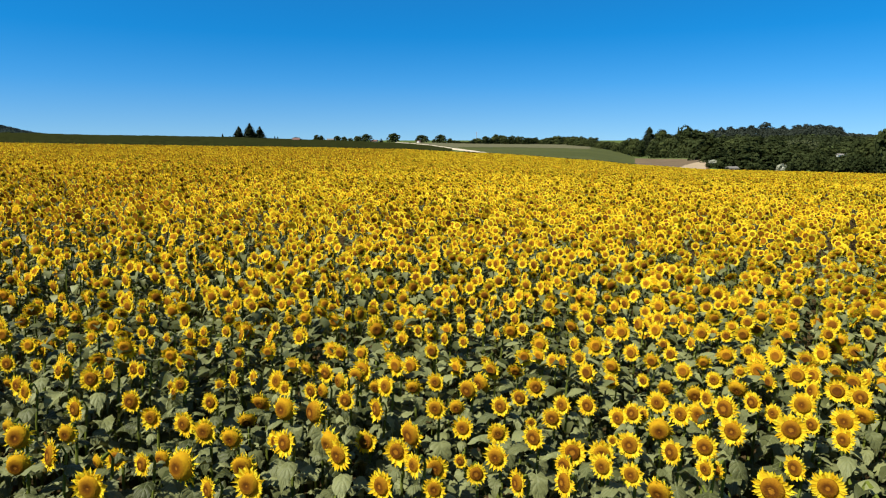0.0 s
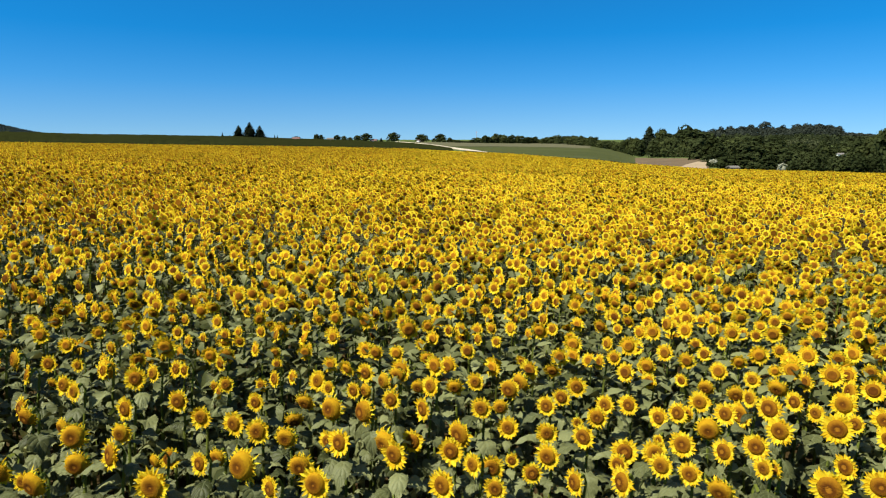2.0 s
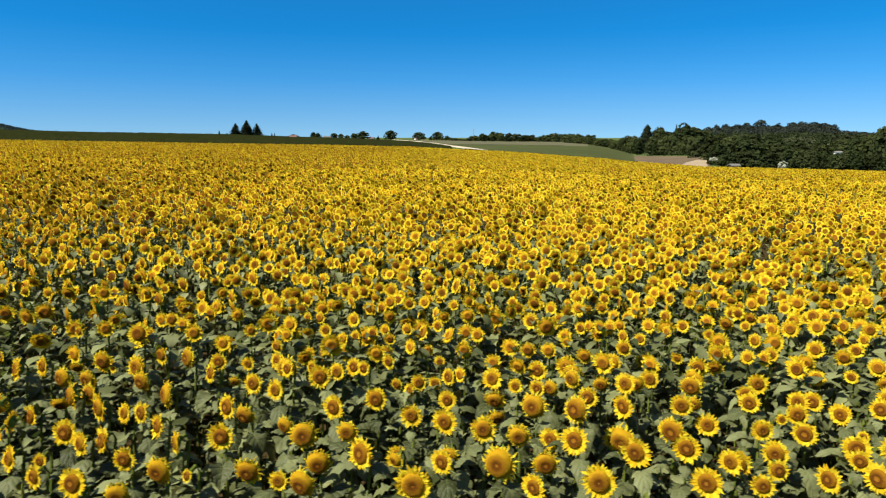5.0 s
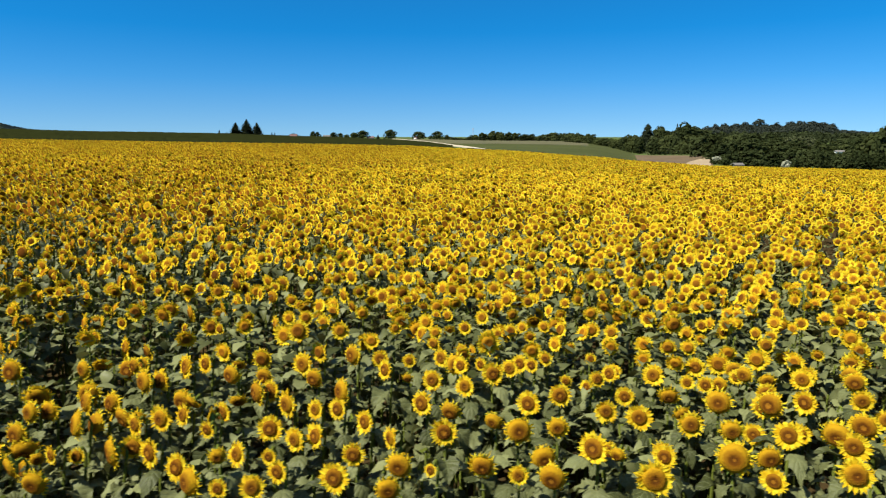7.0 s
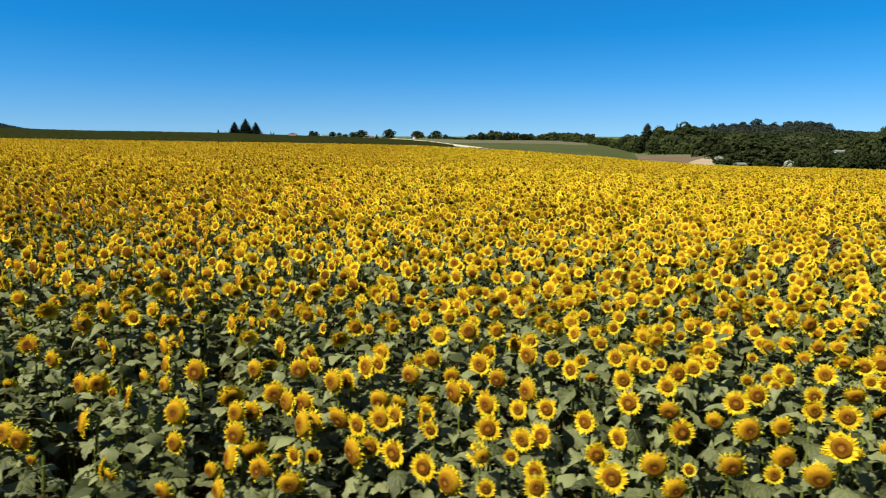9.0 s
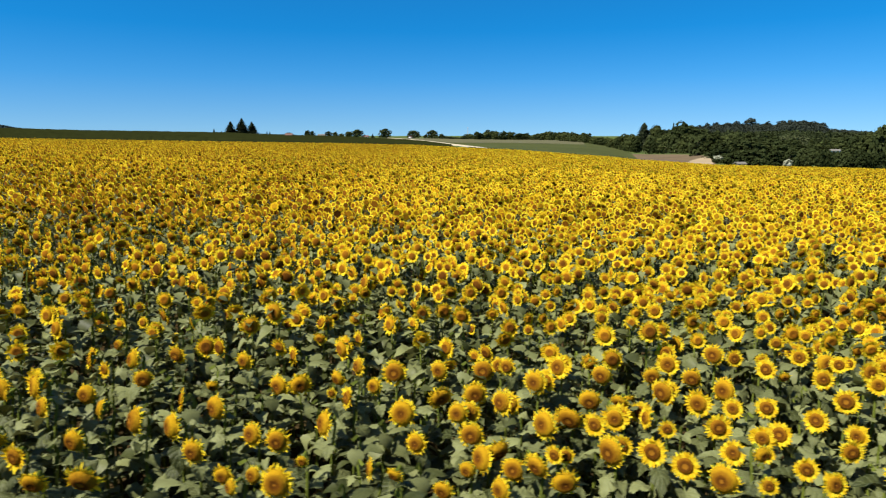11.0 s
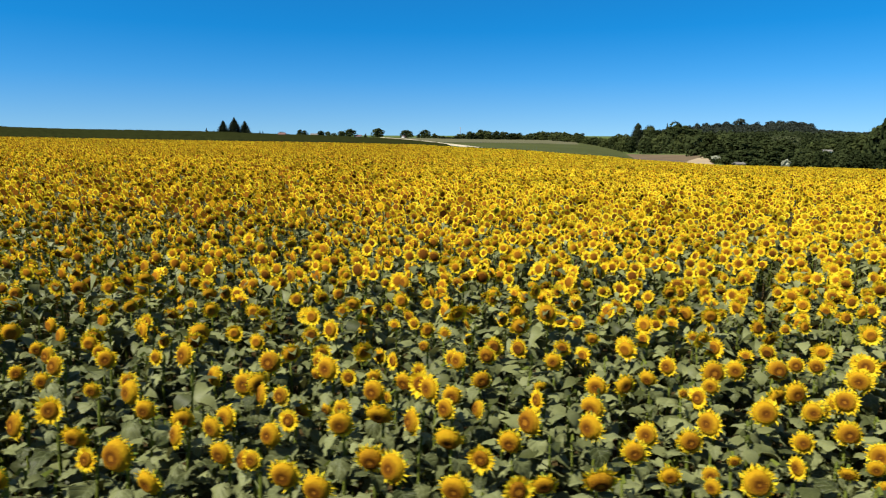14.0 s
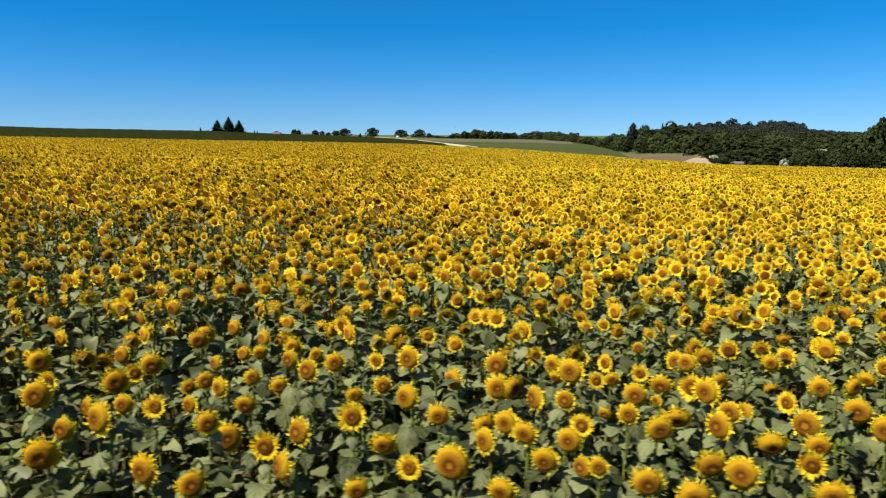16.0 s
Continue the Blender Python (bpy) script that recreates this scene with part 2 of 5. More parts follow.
def build_stations():
    dist, high = [], []
    for px, r1, d1, r2, d2, r3, d3 in LAND:
        u = bearing(px, 260)[0]
        z1 = EYE + bearing(px, r1)[1] * d1 - HEAD_HEIGHT - 0.15
        z2 = EYE + bearing(px, r2)[1] * d2
        z3 = EYE + bearing(px, r3)[1] * d3
        dist.append([46, d1, d1 + 12, d2, d3, d3 * 1.25, 2500, 4800])
        high.append([near_plane(u * 46, 46) + 0.09 + 0.2 * abs(u), z1, z1 - 0.05 + 0.06 * (z2 - z1), z2, z3, z3 - 4, EYE - 12, EYE - 16])
    return np.array(dist, float), np.array(high, float)


STATION_D, STATION_Z = build_stations()


def ground_z(x, y):
    """Height of the land; arrays or numbers."""
    x, y = np.broadcast_arrays(np.asarray(x, float), np.asarray(y, float))
    shape = x.shape
    x, y = x.ravel(), y.ravel()
    flat = np.hypot(x, y)
    yy = np.maximum(y, np.abs(x) * 0.45 + 1e-6)
    yy = np.where(yy < 1e-3, 1e-3, yy)
    u = np.clip(x / yy, COLS[0], COLS[-1])
    k = np.clip(np.searchsorted(COLS, u) - 1, 0, len(COLS) - 2)
    f = (u - COLS[k]) / (COLS[k + 1] - COLS[k])
    f = f * f * (3 - 2 * f) * 0.5 + f * 0.5
    D = STATION_D[k] * (1 - f[:, None]) + STATION_D[k + 1] * f[:, None]
    Z = STATION_Z[k] * (1 - f[:, None]) + STATION_Z[k + 1] * f[:, None]
    i = np.clip((yy[:, None] >= D).sum(1) - 1, 0, D.shape[1] - 2)
    rows = np.arange(len(yy))
    d0, d1, z0, z1 = D[rows, i], D[rows, i + 1], Z[rows, i], Z[rows, i + 1]
    g = np.clip((yy - d0) / (d1 - d0), 0, 1)
    far = z0 * (1 - g) + z1 * g
    w = np.clip((yy - 25) / 30, 0, 1)
    w = w * w * (3 - 2 * w)
    plane = near_plane(np.clip(x, -60, 60), np.clip(y, -60, 60))
    # wooded hill and the distant ridge
    bx = x / np.maximum(yy, 1)
    hill = np.interp(bx, HILL_AT, HILL_BY) * np.exp(-((yy - 1740) / 420) ** 2)
    ridge = 138 * np.exp(-((bx + 0.80) / 0.14) ** 2) * np.exp(-((yy - 3300) / 600) ** 2)
    front = np.clip(y / (flat + 1e-6) * 4 + 0.2, 0, 1)
    z = plane * (1 - w * front) + far * w * front + (hill + ridge) * front
    return z.reshape(shape)


def gz(x, y):
    return float(ground_z(x, y))


def mesh_object(name, verts, faces, mats, index=None, parent=None, smooth=False):
    me = bpy.data.meshes.new(name)
    if isinstance(faces, np.ndarray):
        faces = faces.tolist()
    me.from_pydata(np.asarray(verts).tolist(), [], faces)
    for m in mats:
        me.materials.append(m)
    if index is not None:
        me.polygons.foreach_set("material_index", np.asarray(index, np.int32))
    if smooth:
        me.polygons.foreach_set("use_smooth", np.ones(len(me.polygons), bool))
    me.update()
    ob = new(name, me)
    ob.parent = parent
    return ob


def raw_mesh(name, verts, tris, mats, index, smooth=False):
    """A large mesh of triangles from arrays."""
    me = bpy.data.meshes.new(name)
    verts, tris = np.asarray(verts, np.float32), np.asarray(tris, np.int32)
    me.vertices.add(len(verts))
    me.vertices.foreach_set("co", verts.ravel())
    me.loops.add(tris.size)
    me.loops.foreach_set("vertex_index", tris.ravel())
    me.polygons.add(len(tris))
    me.polygons.foreach_set("loop_start", np.arange(0, tris.size, 3, dtype=np.int32))
    for m in mats:
        me.materials.append(m)
    me.polygons.foreach_set("material_index", np.asarray(index, np.int32))
    if smooth:
        me.polygons.foreach_set("use_smooth", np.ones(len(tris), bool))
    me.update(calc_edges=True)
    return new(name, me)


def part(name, bm, mat, parent, label=""):
    """Links a bmesh as one mesh object under a thing or a part."""
    me = bpy.data.meshes.new(name)
    bm.to_mesh(me)
    bm.free()
    for m in (mat if isinstance(mat, (list, tuple)) else [mat]):
        me.materials.append(m)
    ob = new(name, me)
    ob.parent = parent
    return tagged(ob, label)


def make_ground():
    rings = np.concatenate([[0.5, 2, 4], np.arange(6, 60, 3), np.geomspace(60, 4900, 75)])
    front = np.linspace(-50, 50, 161)
    back = np.linspace(50, 310, 60)[1:-1]
    az = np.radians(np.concatenate([front, back]))
    A, R = np.meshgrid(az, rings)
    X, Y = np.sin(A) * R, np.cos(A) * R
    Z = ground_z(X, Y)
    V = np.stack([X, Y, Z], -1).reshape(-1, 3)
    n = len(az)
    faces, index = [], []
    for i in range(len(rings) - 1):
        for j in range(n):
            k = (j + 1) % n
            faces.append((i * n + j, i * n + k, (i + 1) * n + k, (i + 1) * n + j))
            x, y = X[i, j], Y[i, j]
            inside = rings[i] < 140 or (y > 0 and y < np.interp(x / y, COLS, EDGE))
            index.append(0 if inside else 1)
    faces.append(tuple(range(n - 1, -1, -1)))
    index.append(0)
    ob = mesh_object("ground", V, faces, [SOIL, GRASS], index, smooth=True)
    tagged(ob, "brown field soil giving way to green farmland", "ground", kind="structure")


def patch(name, label, mat, left, lift, steps=60, deep=16, uneven=0.0):
    """A strip of farmland draped on the land. left to right bearings; each with its bearing, near distance and far distance."""
    key = [bearing(p, 260)[0] for p, a, b in left]
    us = np.linspace(key[0], key[-1], steps)
    near = np.interp(us, key, [a for p, a, b in left])
    far = np.interp(us, key, [b for p, a, b in left])
    t = np.linspace(0, 1, deep)[:, None]
    Y = near * (1 - t) + far * t
    X = us * Y
    Z = ground_z(X, Y) + lift
    if uneven:
        Z = Z + np.random.uniform(-uneven, uneven, Z.shape)
    V = np.stack([X, Y, Z], -1).reshape(-1, 3)
    faces = [(i * steps + j, i * steps + j + 1, (i + 1) * steps + j + 1, (i + 1) * steps + j) for i in range(deep - 1) for j in range(steps - 1)]
    base = len(V)
    rim = [j for j in range(steps)] + [i * steps + steps - 1 for i in range(1, deep)] + [(deep - 1) * steps + j for j in range(steps - 2, -1, -1)] + [i * steps for i in range(deep - 2, 0, -1)]
    low = V[rim] - (0, 0, lift + 0.6)
    V = np.concatenate([V, low])
    for a in range(len(rim)):
        b = (a + 1) % len(rim)
        faces.append((rim[b], rim[a], base + a, base + b))
    ob = mesh_object(name, V, faces, [mat], smooth=False)
    return tagged(ob, label, "field", kind="structure")


make_ground()


# ---- sunflowers ----
ROW_AZ = radians(32.5)
ROW_DIR = np.array([math.sin(ROW_AZ), math.cos(ROW_AZ)])
ROW_SIDE = np.array([math.cos(ROW_AZ), -math.sin(ROW_AZ)])
WHEEL_TRACKS = (-20.0, -14.9, -11.45, -3.4, -0.45, 1.45)
# places where the crop failed: middle and radius
CLEARINGS = [(-6.05, 8.60, 0.50), (-17.95, 7.00, 0.55), (-9.05, 5.05, 0.42), (-8.75, 7.35, 0.40)]
FACE_AZ = radians(-117)
rng = np.random.default_rng(7)


def tri_petals(r, count, layers, detail, ring_r, radius, worn=0.0):
    """Ray petals round a disc of radius ring_r, tips at radius; worn petals are thinner, uneven and bent back."""
    V, T = [], []
    for layer in range(layers):
        for i in range(count):
            a = (i + 0.5 * layer + r.uniform(-0.24, 0.24)) * 2 * math.pi / count
            length = radius * r.uniform(0.87 - 0.12 * worn, 1.10) * (1.0 if layer == 0 else 0.93)
            wide = radius * r.uniform(0.085, 0.125) * (1 - 0.42 * worn) * 22 / count
            lift = r.uniform(-0.016, 0.026) + 0.006 * layer - worn * r.uniform(0.0, 0.045)
            twist = r.uniform(-0.5, 0.5) * (1 + worn)
            mid = ring_r + (length - ring_r) * 0.52
            c, s = math.cos(a), math.sin(a)

            def at(rad, side, up):
                return (c * rad - s * side, s * rad + c * side, up)
            b = len(V)
            if detail:
                sway = r.uniform(-0.012, 0.012) * (1 + worn)
                V += [at(ring_r * 0.86, -wide * 0.6, -0.004), at(ring_r * 0.86, wide * 0.6, -0.004), at(mid, -wide, lift * 0.5 + twist * wide * 0.5),
                      at(mid, wide, lift * 0.5 - twist * wide * 0.5), at(mid, 0, lift * 0.5 - wide * 0.35), at(length, sway, lift + r.uniform(-0.012, 0.006))]
                T += [(b, b + 4, b + 2), (b, b + 1, b + 4), (b + 1, b + 3, b + 4), (b + 2, b + 4, b + 5), (b + 4, b + 3, b + 5)]
            else:
                wide *= 1.12
                V += [at(ring_r * 0.7, 0, -0.003), at(mid, wide, lift * 0.5 + twist * wide * 0.4), at(length, 0, lift), at(mid, -wide, lift * 0.5 - twist * wide * 0.4)]
                T += [(b, b + 1, b + 2), (b, b + 2, b + 3)]
    return np.array(V), np.array(T)


def dome(rings, sides, heights, r=None):
    """Rings of a disc from the rim inwards to a centre point."""
    V, T, I = [], [], []
    for rad, h in zip(rings, heights):
        for i in range(sides):
            a = i * 2 * math.pi / sides
            j = 1 + (r.uniform(-0.05, 0.05) if r is not None else 0)
            V.append((math.cos(a) * rad * j, math.sin(a) * rad * j, h))
    for k in range(len(rings) - 1):
        for i in range(sides):
            a, b = k * sides + i, k * sides + (i + 1) % sides
            T += [(a, b, b + sides), (a, b + sides, a + sides)]
            I += [k, k]
    V.append((0, 0, heights[-1] - 0.002))
    top, k = len(V) - 1, (len(rings) - 1) * sides
    for i in range(sides):
        T.append((k + i, k + (i + 1) % sides, top))
        I.append(len(rings) - 1)
    return np.array(V), np.array(T), np.array(I)


def leaf_shape(r, length, wide, droop, fine):
    """A heart-shaped blade along +x from the origin, with its stalk; the finest is toothed and crinkled."""
    if fine == 3:
        xs, ws = [0.0, 0.05, 0.15, 0.28, 0.42, 0.56, 0.70, 0.83, 0.93, 1.0], [0.40, 0.80, 0.98, 1.0, 0.93, 0.80, 0.60, 0.37, 0.16, 0.0]
    elif fine == 1:
        xs, ws = [0.0, 0.14, 0.40, 0.74, 1.0], [0.46, 0.95, 0.97, 0.55, 0.0]
    else:
        xs, ws = [0.0, 0.3, 0.7, 1.0], [0.6, 1.0, 0.65, 0.0]
    V, T = [], []
    stalk = length * 0.42
    fold, sway = r.uniform(-0.22, 0.42), r.uniform(-0.2, 0.2)
    for n, (x, w) in enumerate(zip(xs, ws)):
        back = -0.13 if x == 0 else -0.04 if x < 0.1 else 0
        z = 0.10 * length * math.sin(x * 2.2) - droop * length * x * x
        px = stalk + x * length * 0.95
        wob = r.uniform(-0.11, 0.11) * length
        mid = sway * length * x * x
        if fine == 3:
            left, right = w * r.uniform(0.86, 1.12), w * r.uniform(0.86, 1.12)
            tooth = length * 0.02 * (1 if n % 2 else -1)
            puff = length * r.uniform(0.0, 0.055)
            V += [(px + back * length + tooth, mid + left * wide / 2, z + fold * wide * left + wob),
                  (px + back * length * 0.4, mid + left * wide / 4, z + fold * wide * left * 0.45 + wob * 0.4 + puff), (px, mid, z),
                  (px + back * length * 0.4, mid - right * wide / 4, z + fold * wide * right * 0.45 - wob * 0.4 + puff),
                  (px + back * length + tooth, mid - right * wide / 2, z + fold * wide * right - wob)]
        else:
            w *= r.uniform(0.82, 1.14)
            V += [(px + back * length, mid + w * wide / 2, z + fold * wide * w + wob), (px, mid, z), (px + back * length, mid - w * wide / 2, z + fold * wide * w - wob)]
    across = 5 if fine == 3 else 3
    for k in range(len(xs) - 1):
        for q in range(across - 1):
            a = across * k + q
            T += [(a, a + 1, a + across + 1), (a, a + across + 1, a + across)]
    if fine:
        b = len(V)
        V += [(0, 0.006, -0.03), (0, -0.006, -0.03), (stalk, 0.004, 0), (stalk, -0.004, 0), (stalk * 0.5, 0, -0.005)]
        T += [(b, b + 1, b + 4), (b + 4, b + 3, b + 2), (b, b + 4, b + 2), (b + 1, b + 3, b + 4)]
    return np.array(V), np.array(T)


def rot_z(V, a):
    c, s = math.cos(a), math.sin(a)
    return np.stack([V[:, 0] * c - V[:, 1] * s, V[:, 0] * s + V[:, 1] * c, V[:, 2]], 1)


def head_frame(az, pitch, roll):
    """Turn of a head whose face looks along az, tipped up by pitch."""
    n = Vector((math.cos(az) * math.cos(pitch), math.sin(az) * math.cos(pitch), math.sin(pitch)))
    q = n.to_track_quat("Z", "Y")
    return np.array((q.to_matrix() @ Matrix.Rotation(roll, 3, "Z")))


def stem_shape(height, sides=6):
    """A stem that rises and bends over along +x into the back of the head."""
    pts = [(0, 0, -0.1), (0.01, 0, height * 0.5), (0.0, 0.005, height * 0.82), (-0.045, 0, height - 0.02), (-0.02, 0, height + 0.045), (0.035, 0, height + 0.012)]
    rad = [0.016, 0.015, 0.012, 0.011, 0.011, 0.016]
    V, T = [], []
    for (x, y, z), q in zip(pts, rad):
        for i in range(sides):
            a = i * 2 * math.pi / sides
            V.append((x + math.cos(a) * q, y + math.sin(a) * q, z + (math.cos(a) * q if z > height - 0.03 else 0)))
    for k in range(len(pts) - 1):
        for i in range(sides):
            a, b = k * sides + i, k * sides + (i + 1) % sides
            T += [(a, b, b + sides), (a, b + sides, a + sides)]
    return np.array(V), np.array(T)


def back_shape(r, radius):
    """Green back of the head with pointed bracts."""
    V, T, I = dome([radius * 0.92, radius * 0.7, radius * 0.3], 10, [-0.008, -0.03, -0.045])
    T = T[:, ::-1]
    V, T = list(map(tuple, V)), list(map(tuple, T))
    for i in range(13):
        a = (i + r.uniform(-0.3, 0.3)) * 2 * math.pi / 13
        c, s = math.cos(a), math.sin(a)
        b = len(V)
        w = radius * 0.2
        for rad, side, up in ((radius * 0.75, -w, -0.02), (radius * 0.75, w, -0.02), (radius * r.uniform(1.15, 1.4), 0, r.uniform(-0.035, 0.0))):
            V.append((c * rad - s * side, s * rad + c * side, up))
        T.append((b, b + 1, b + 2))
    return np.array(V), np.array(T)


def head_parts(r, radius, quality, worn=0.0):
    """Petals, disc and back of one head: lists of (verts, tris, material key); worn: 0 fresh, 1 past its prime."""
    ring = radius * (r.uniform(0.50, 0.58) + 0.20 * worn)
    out = []
    if quality == 0:
        V, T = tri_petals(r, r.integers(22, 27), 2, True, ring, radius, worn)
        out.append((V, T, np.zeros(len(T), int)))
        bulge = r.uniform(0.010, 0.024) + 0.026 * worn
        V, T, I = dome([ring, ring * 0.97, ring * 0.84, ring * 0.62, ring * 0.36, ring * 0.14], 16, [-0.008, 0.006, 0.008 + bulge * 0.45, 0.008 + bulge * 0.8, 0.006 + bulge * 0.9, 0.004 + bulge * 0.85], r)
        out.append((V, T, np.where(I >= 3, 2, 1)))
        V, T = back_shape(r, ring)
        out.append((V, T, np.full(len(T), 3)))
    elif quality == 1:
        V, T = tri_petals(r, 14, 2, False, ring, radius, worn)
        out.append((V, T, np.zeros(len(T), int)))
        V, T, I = dome([ring * 1.08, ring * r.uniform(0.60, 0.85)], 8, [0.002, 0.020 + 0.014 * worn])
        out.append((V, T, np.where(I == 1, 2, 1)))
        V, T, I = dome([ring * 0.95], 6, [-0.02])
        out.append((V, T[:, ::-1], np.full(len(T), 3)))
    elif quality == 2:
        n, a = 14, r.uniform(0, 6.28)
        rim = [radius * (r.uniform(1.0, 1.12) if k % 2 else r.uniform(0.80, 0.90)) for k in range(n)]
        V = np.array([(math.cos(a + k * 6.283 / n) * rim[k], math.sin(a + k * 6.283 / n) * rim[k], r.uniform(-0.015, 0.015)) for k in range(n)])
        out.append((V, np.array([(0, k, k + 1) for k in range(1, n - 1)]), np.zeros(n - 2, int)))
        V, T, I = dome([ring * r.uniform(1.10, 1.30)], 6, [0.018])
        out.append((V, T, np.full(len(T), 2 if r.uniform() < 0.75 else 1)))
    else:
        n, grow = (5, 1.06) if quality == 3 else (4, 1.2)
        a = r.uniform(0, 6.28)
        V = np.array([(math.cos(a + k * 6.283 / n) * radius * grow, math.sin(a + k * 6.283 / n) * radius * grow, 0) for k in range(n)])
        T = np.array([(0, k, k + 1) for k in range(1, n - 1)])
        out.append((V, T, np.zeros(len(T), int)))
        V = np.array([(math.cos(a + k * 1.571) * ring * 1.42, math.sin(a + k * 1.571) * ring * 1.42, 0.040) for k in range(4)])
        out.append((V, np.array([(0, 1, 2), (0, 2, 3)]), np.full(2, 2 if r.uniform() < 0.85 else 1)))
    return out


def joined(parts):
    V, T, I, n = [], [], [], 0
    for v, t, i in parts:
        V.append(v)
        T.append(t + n)
        I.append(i)
        n += len(v)
    return np.concatenate(V), np.concatenate(T), np.concatenate(I)


def plant_leaves(r, count, fine, low=0.45, high=1.5):
    """Leaves of a plant: lists of (verts, tris), spiralling up the stem."""
    out, turn = [], r.uniform(0, 6.28)
    for k in range(count):
        f = k / max(1, count - 1)
        length = (0.200 - 0.075 * abs(f - 0.45)) * r.uniform(0.66, 1.22) * (0.80 if k == count - 1 else 1)
        V, T = leaf_shape(r, length, length * r.uniform(0.82, 1.0), r.uniform(0.15, 0.95), fine)
        tilt = r.uniform(-0.75, 0.55)
        c, s = math.cos(tilt), math.sin(tilt)
        V = np.stack([V[:, 0] * c - V[:, 2] * s, V[:, 1], V[:, 0] * s + V[:, 2] * c], 1)
        turn += 2.4 + r.uniform(-0.4, 0.4)
        V = rot_z(V, turn) + [0, 0, low + (high - low) * f ** 0.8]
        out.append((V, T))
    return out


def field_points(y0, y1, per_row, keep, spread=0.78, x0=-15.5, x1=1.5, row_gap=0.75):
    """Places in the drilled rows between two distances ahead."""
    corner = np.array([[x0 - spread * y1, y0], [x0 - spread * y1, y1], [x1 + spread * y1, y0], [x1 + spread * y1, y1]])
    a, b = corner @ ROW_SIDE, corner @ ROW_DIR
    rows = np.arange(math.floor(a.min() / row_gap), math.ceil(a.max() / row_gap) + 1)
    along = np.arange(b.min(), b.max(), per_row)
    R, S = np.meshgrid(rows, along, indexing="ij")
    R = R * row_gap + rng.normal(0, 0.17, R.shape)
    S = S + rng.normal(0, per_row * 0.33, S.shape) + rng.uniform(0, per_row, (len(rows), 1))
    P = R[..., None] * ROW_SIDE + S[..., None] * ROW_DIR
    P = P.reshape(-1, 2)
    x, y = P[:, 0], P[:, 1]
    ok = (y >= y0) & (y < y1) & (x > x0 - spread * y) & (x < x1 + spread * y)
    ok &= rng.uniform(0, 1, len(x)) < keep + 0.10 * np.minimum(0, patchiness(x, y) + 0.3)
    ok &= y < np.interp(x / np.maximum(y, 1), COLS, EDGE)
    side = P @ ROW_SIDE
    for c in WHEEL_TRACKS:
        ok &= (np.abs(side - c) > 0.24) | (rng.uniform(0, 1, len(x)) < 0.74)
    for cx, cy, q in CLEARINGS:
        ok &= np.hypot(x - cx, y - cy) > q
    return P[ok]


def patchiness(x, y):
    """Slow unevenness of the crop, about -1 to 1."""
    return (np.sin(0.41 * x + 0.9 * np.sin(0.23 * y)) + np.sin(0.37 * y - 0.21 * x + 1.7) + np.sin(0.13 * y + 0.17 * x + 0.6)) / 2.4


def head_pose(points):
    """Random facing, tip and size of heads."""
    count = len(points)
    lie = patchiness(points[:, 0], points[:, 1])
    az = FACE_AZ + rng.normal(0, 0.44, count)
    pitch = rng.normal(0.05, 0.21, count)
    ripe = np.clip((-8 - points[:, 0]) / 8, 0, 1) * np.clip((60 - points[:, 1]) / 35, 0, 1)
    nod = rng.uniform(0, 1, count) < 0.23 + 0.22 * ripe
    pitch = np.where(nod, pitch - 0.36, pitch)
    pitch += 0.13 * lie - 0.10 * ripe
    size = np.clip(rng.normal(0.97, 0.12, count), 0.68, 1.3)
    height = HEAD_HEIGHT + rng.normal(0, 0.10, count) + 0.05 * lie
    return az, pitch, size, height


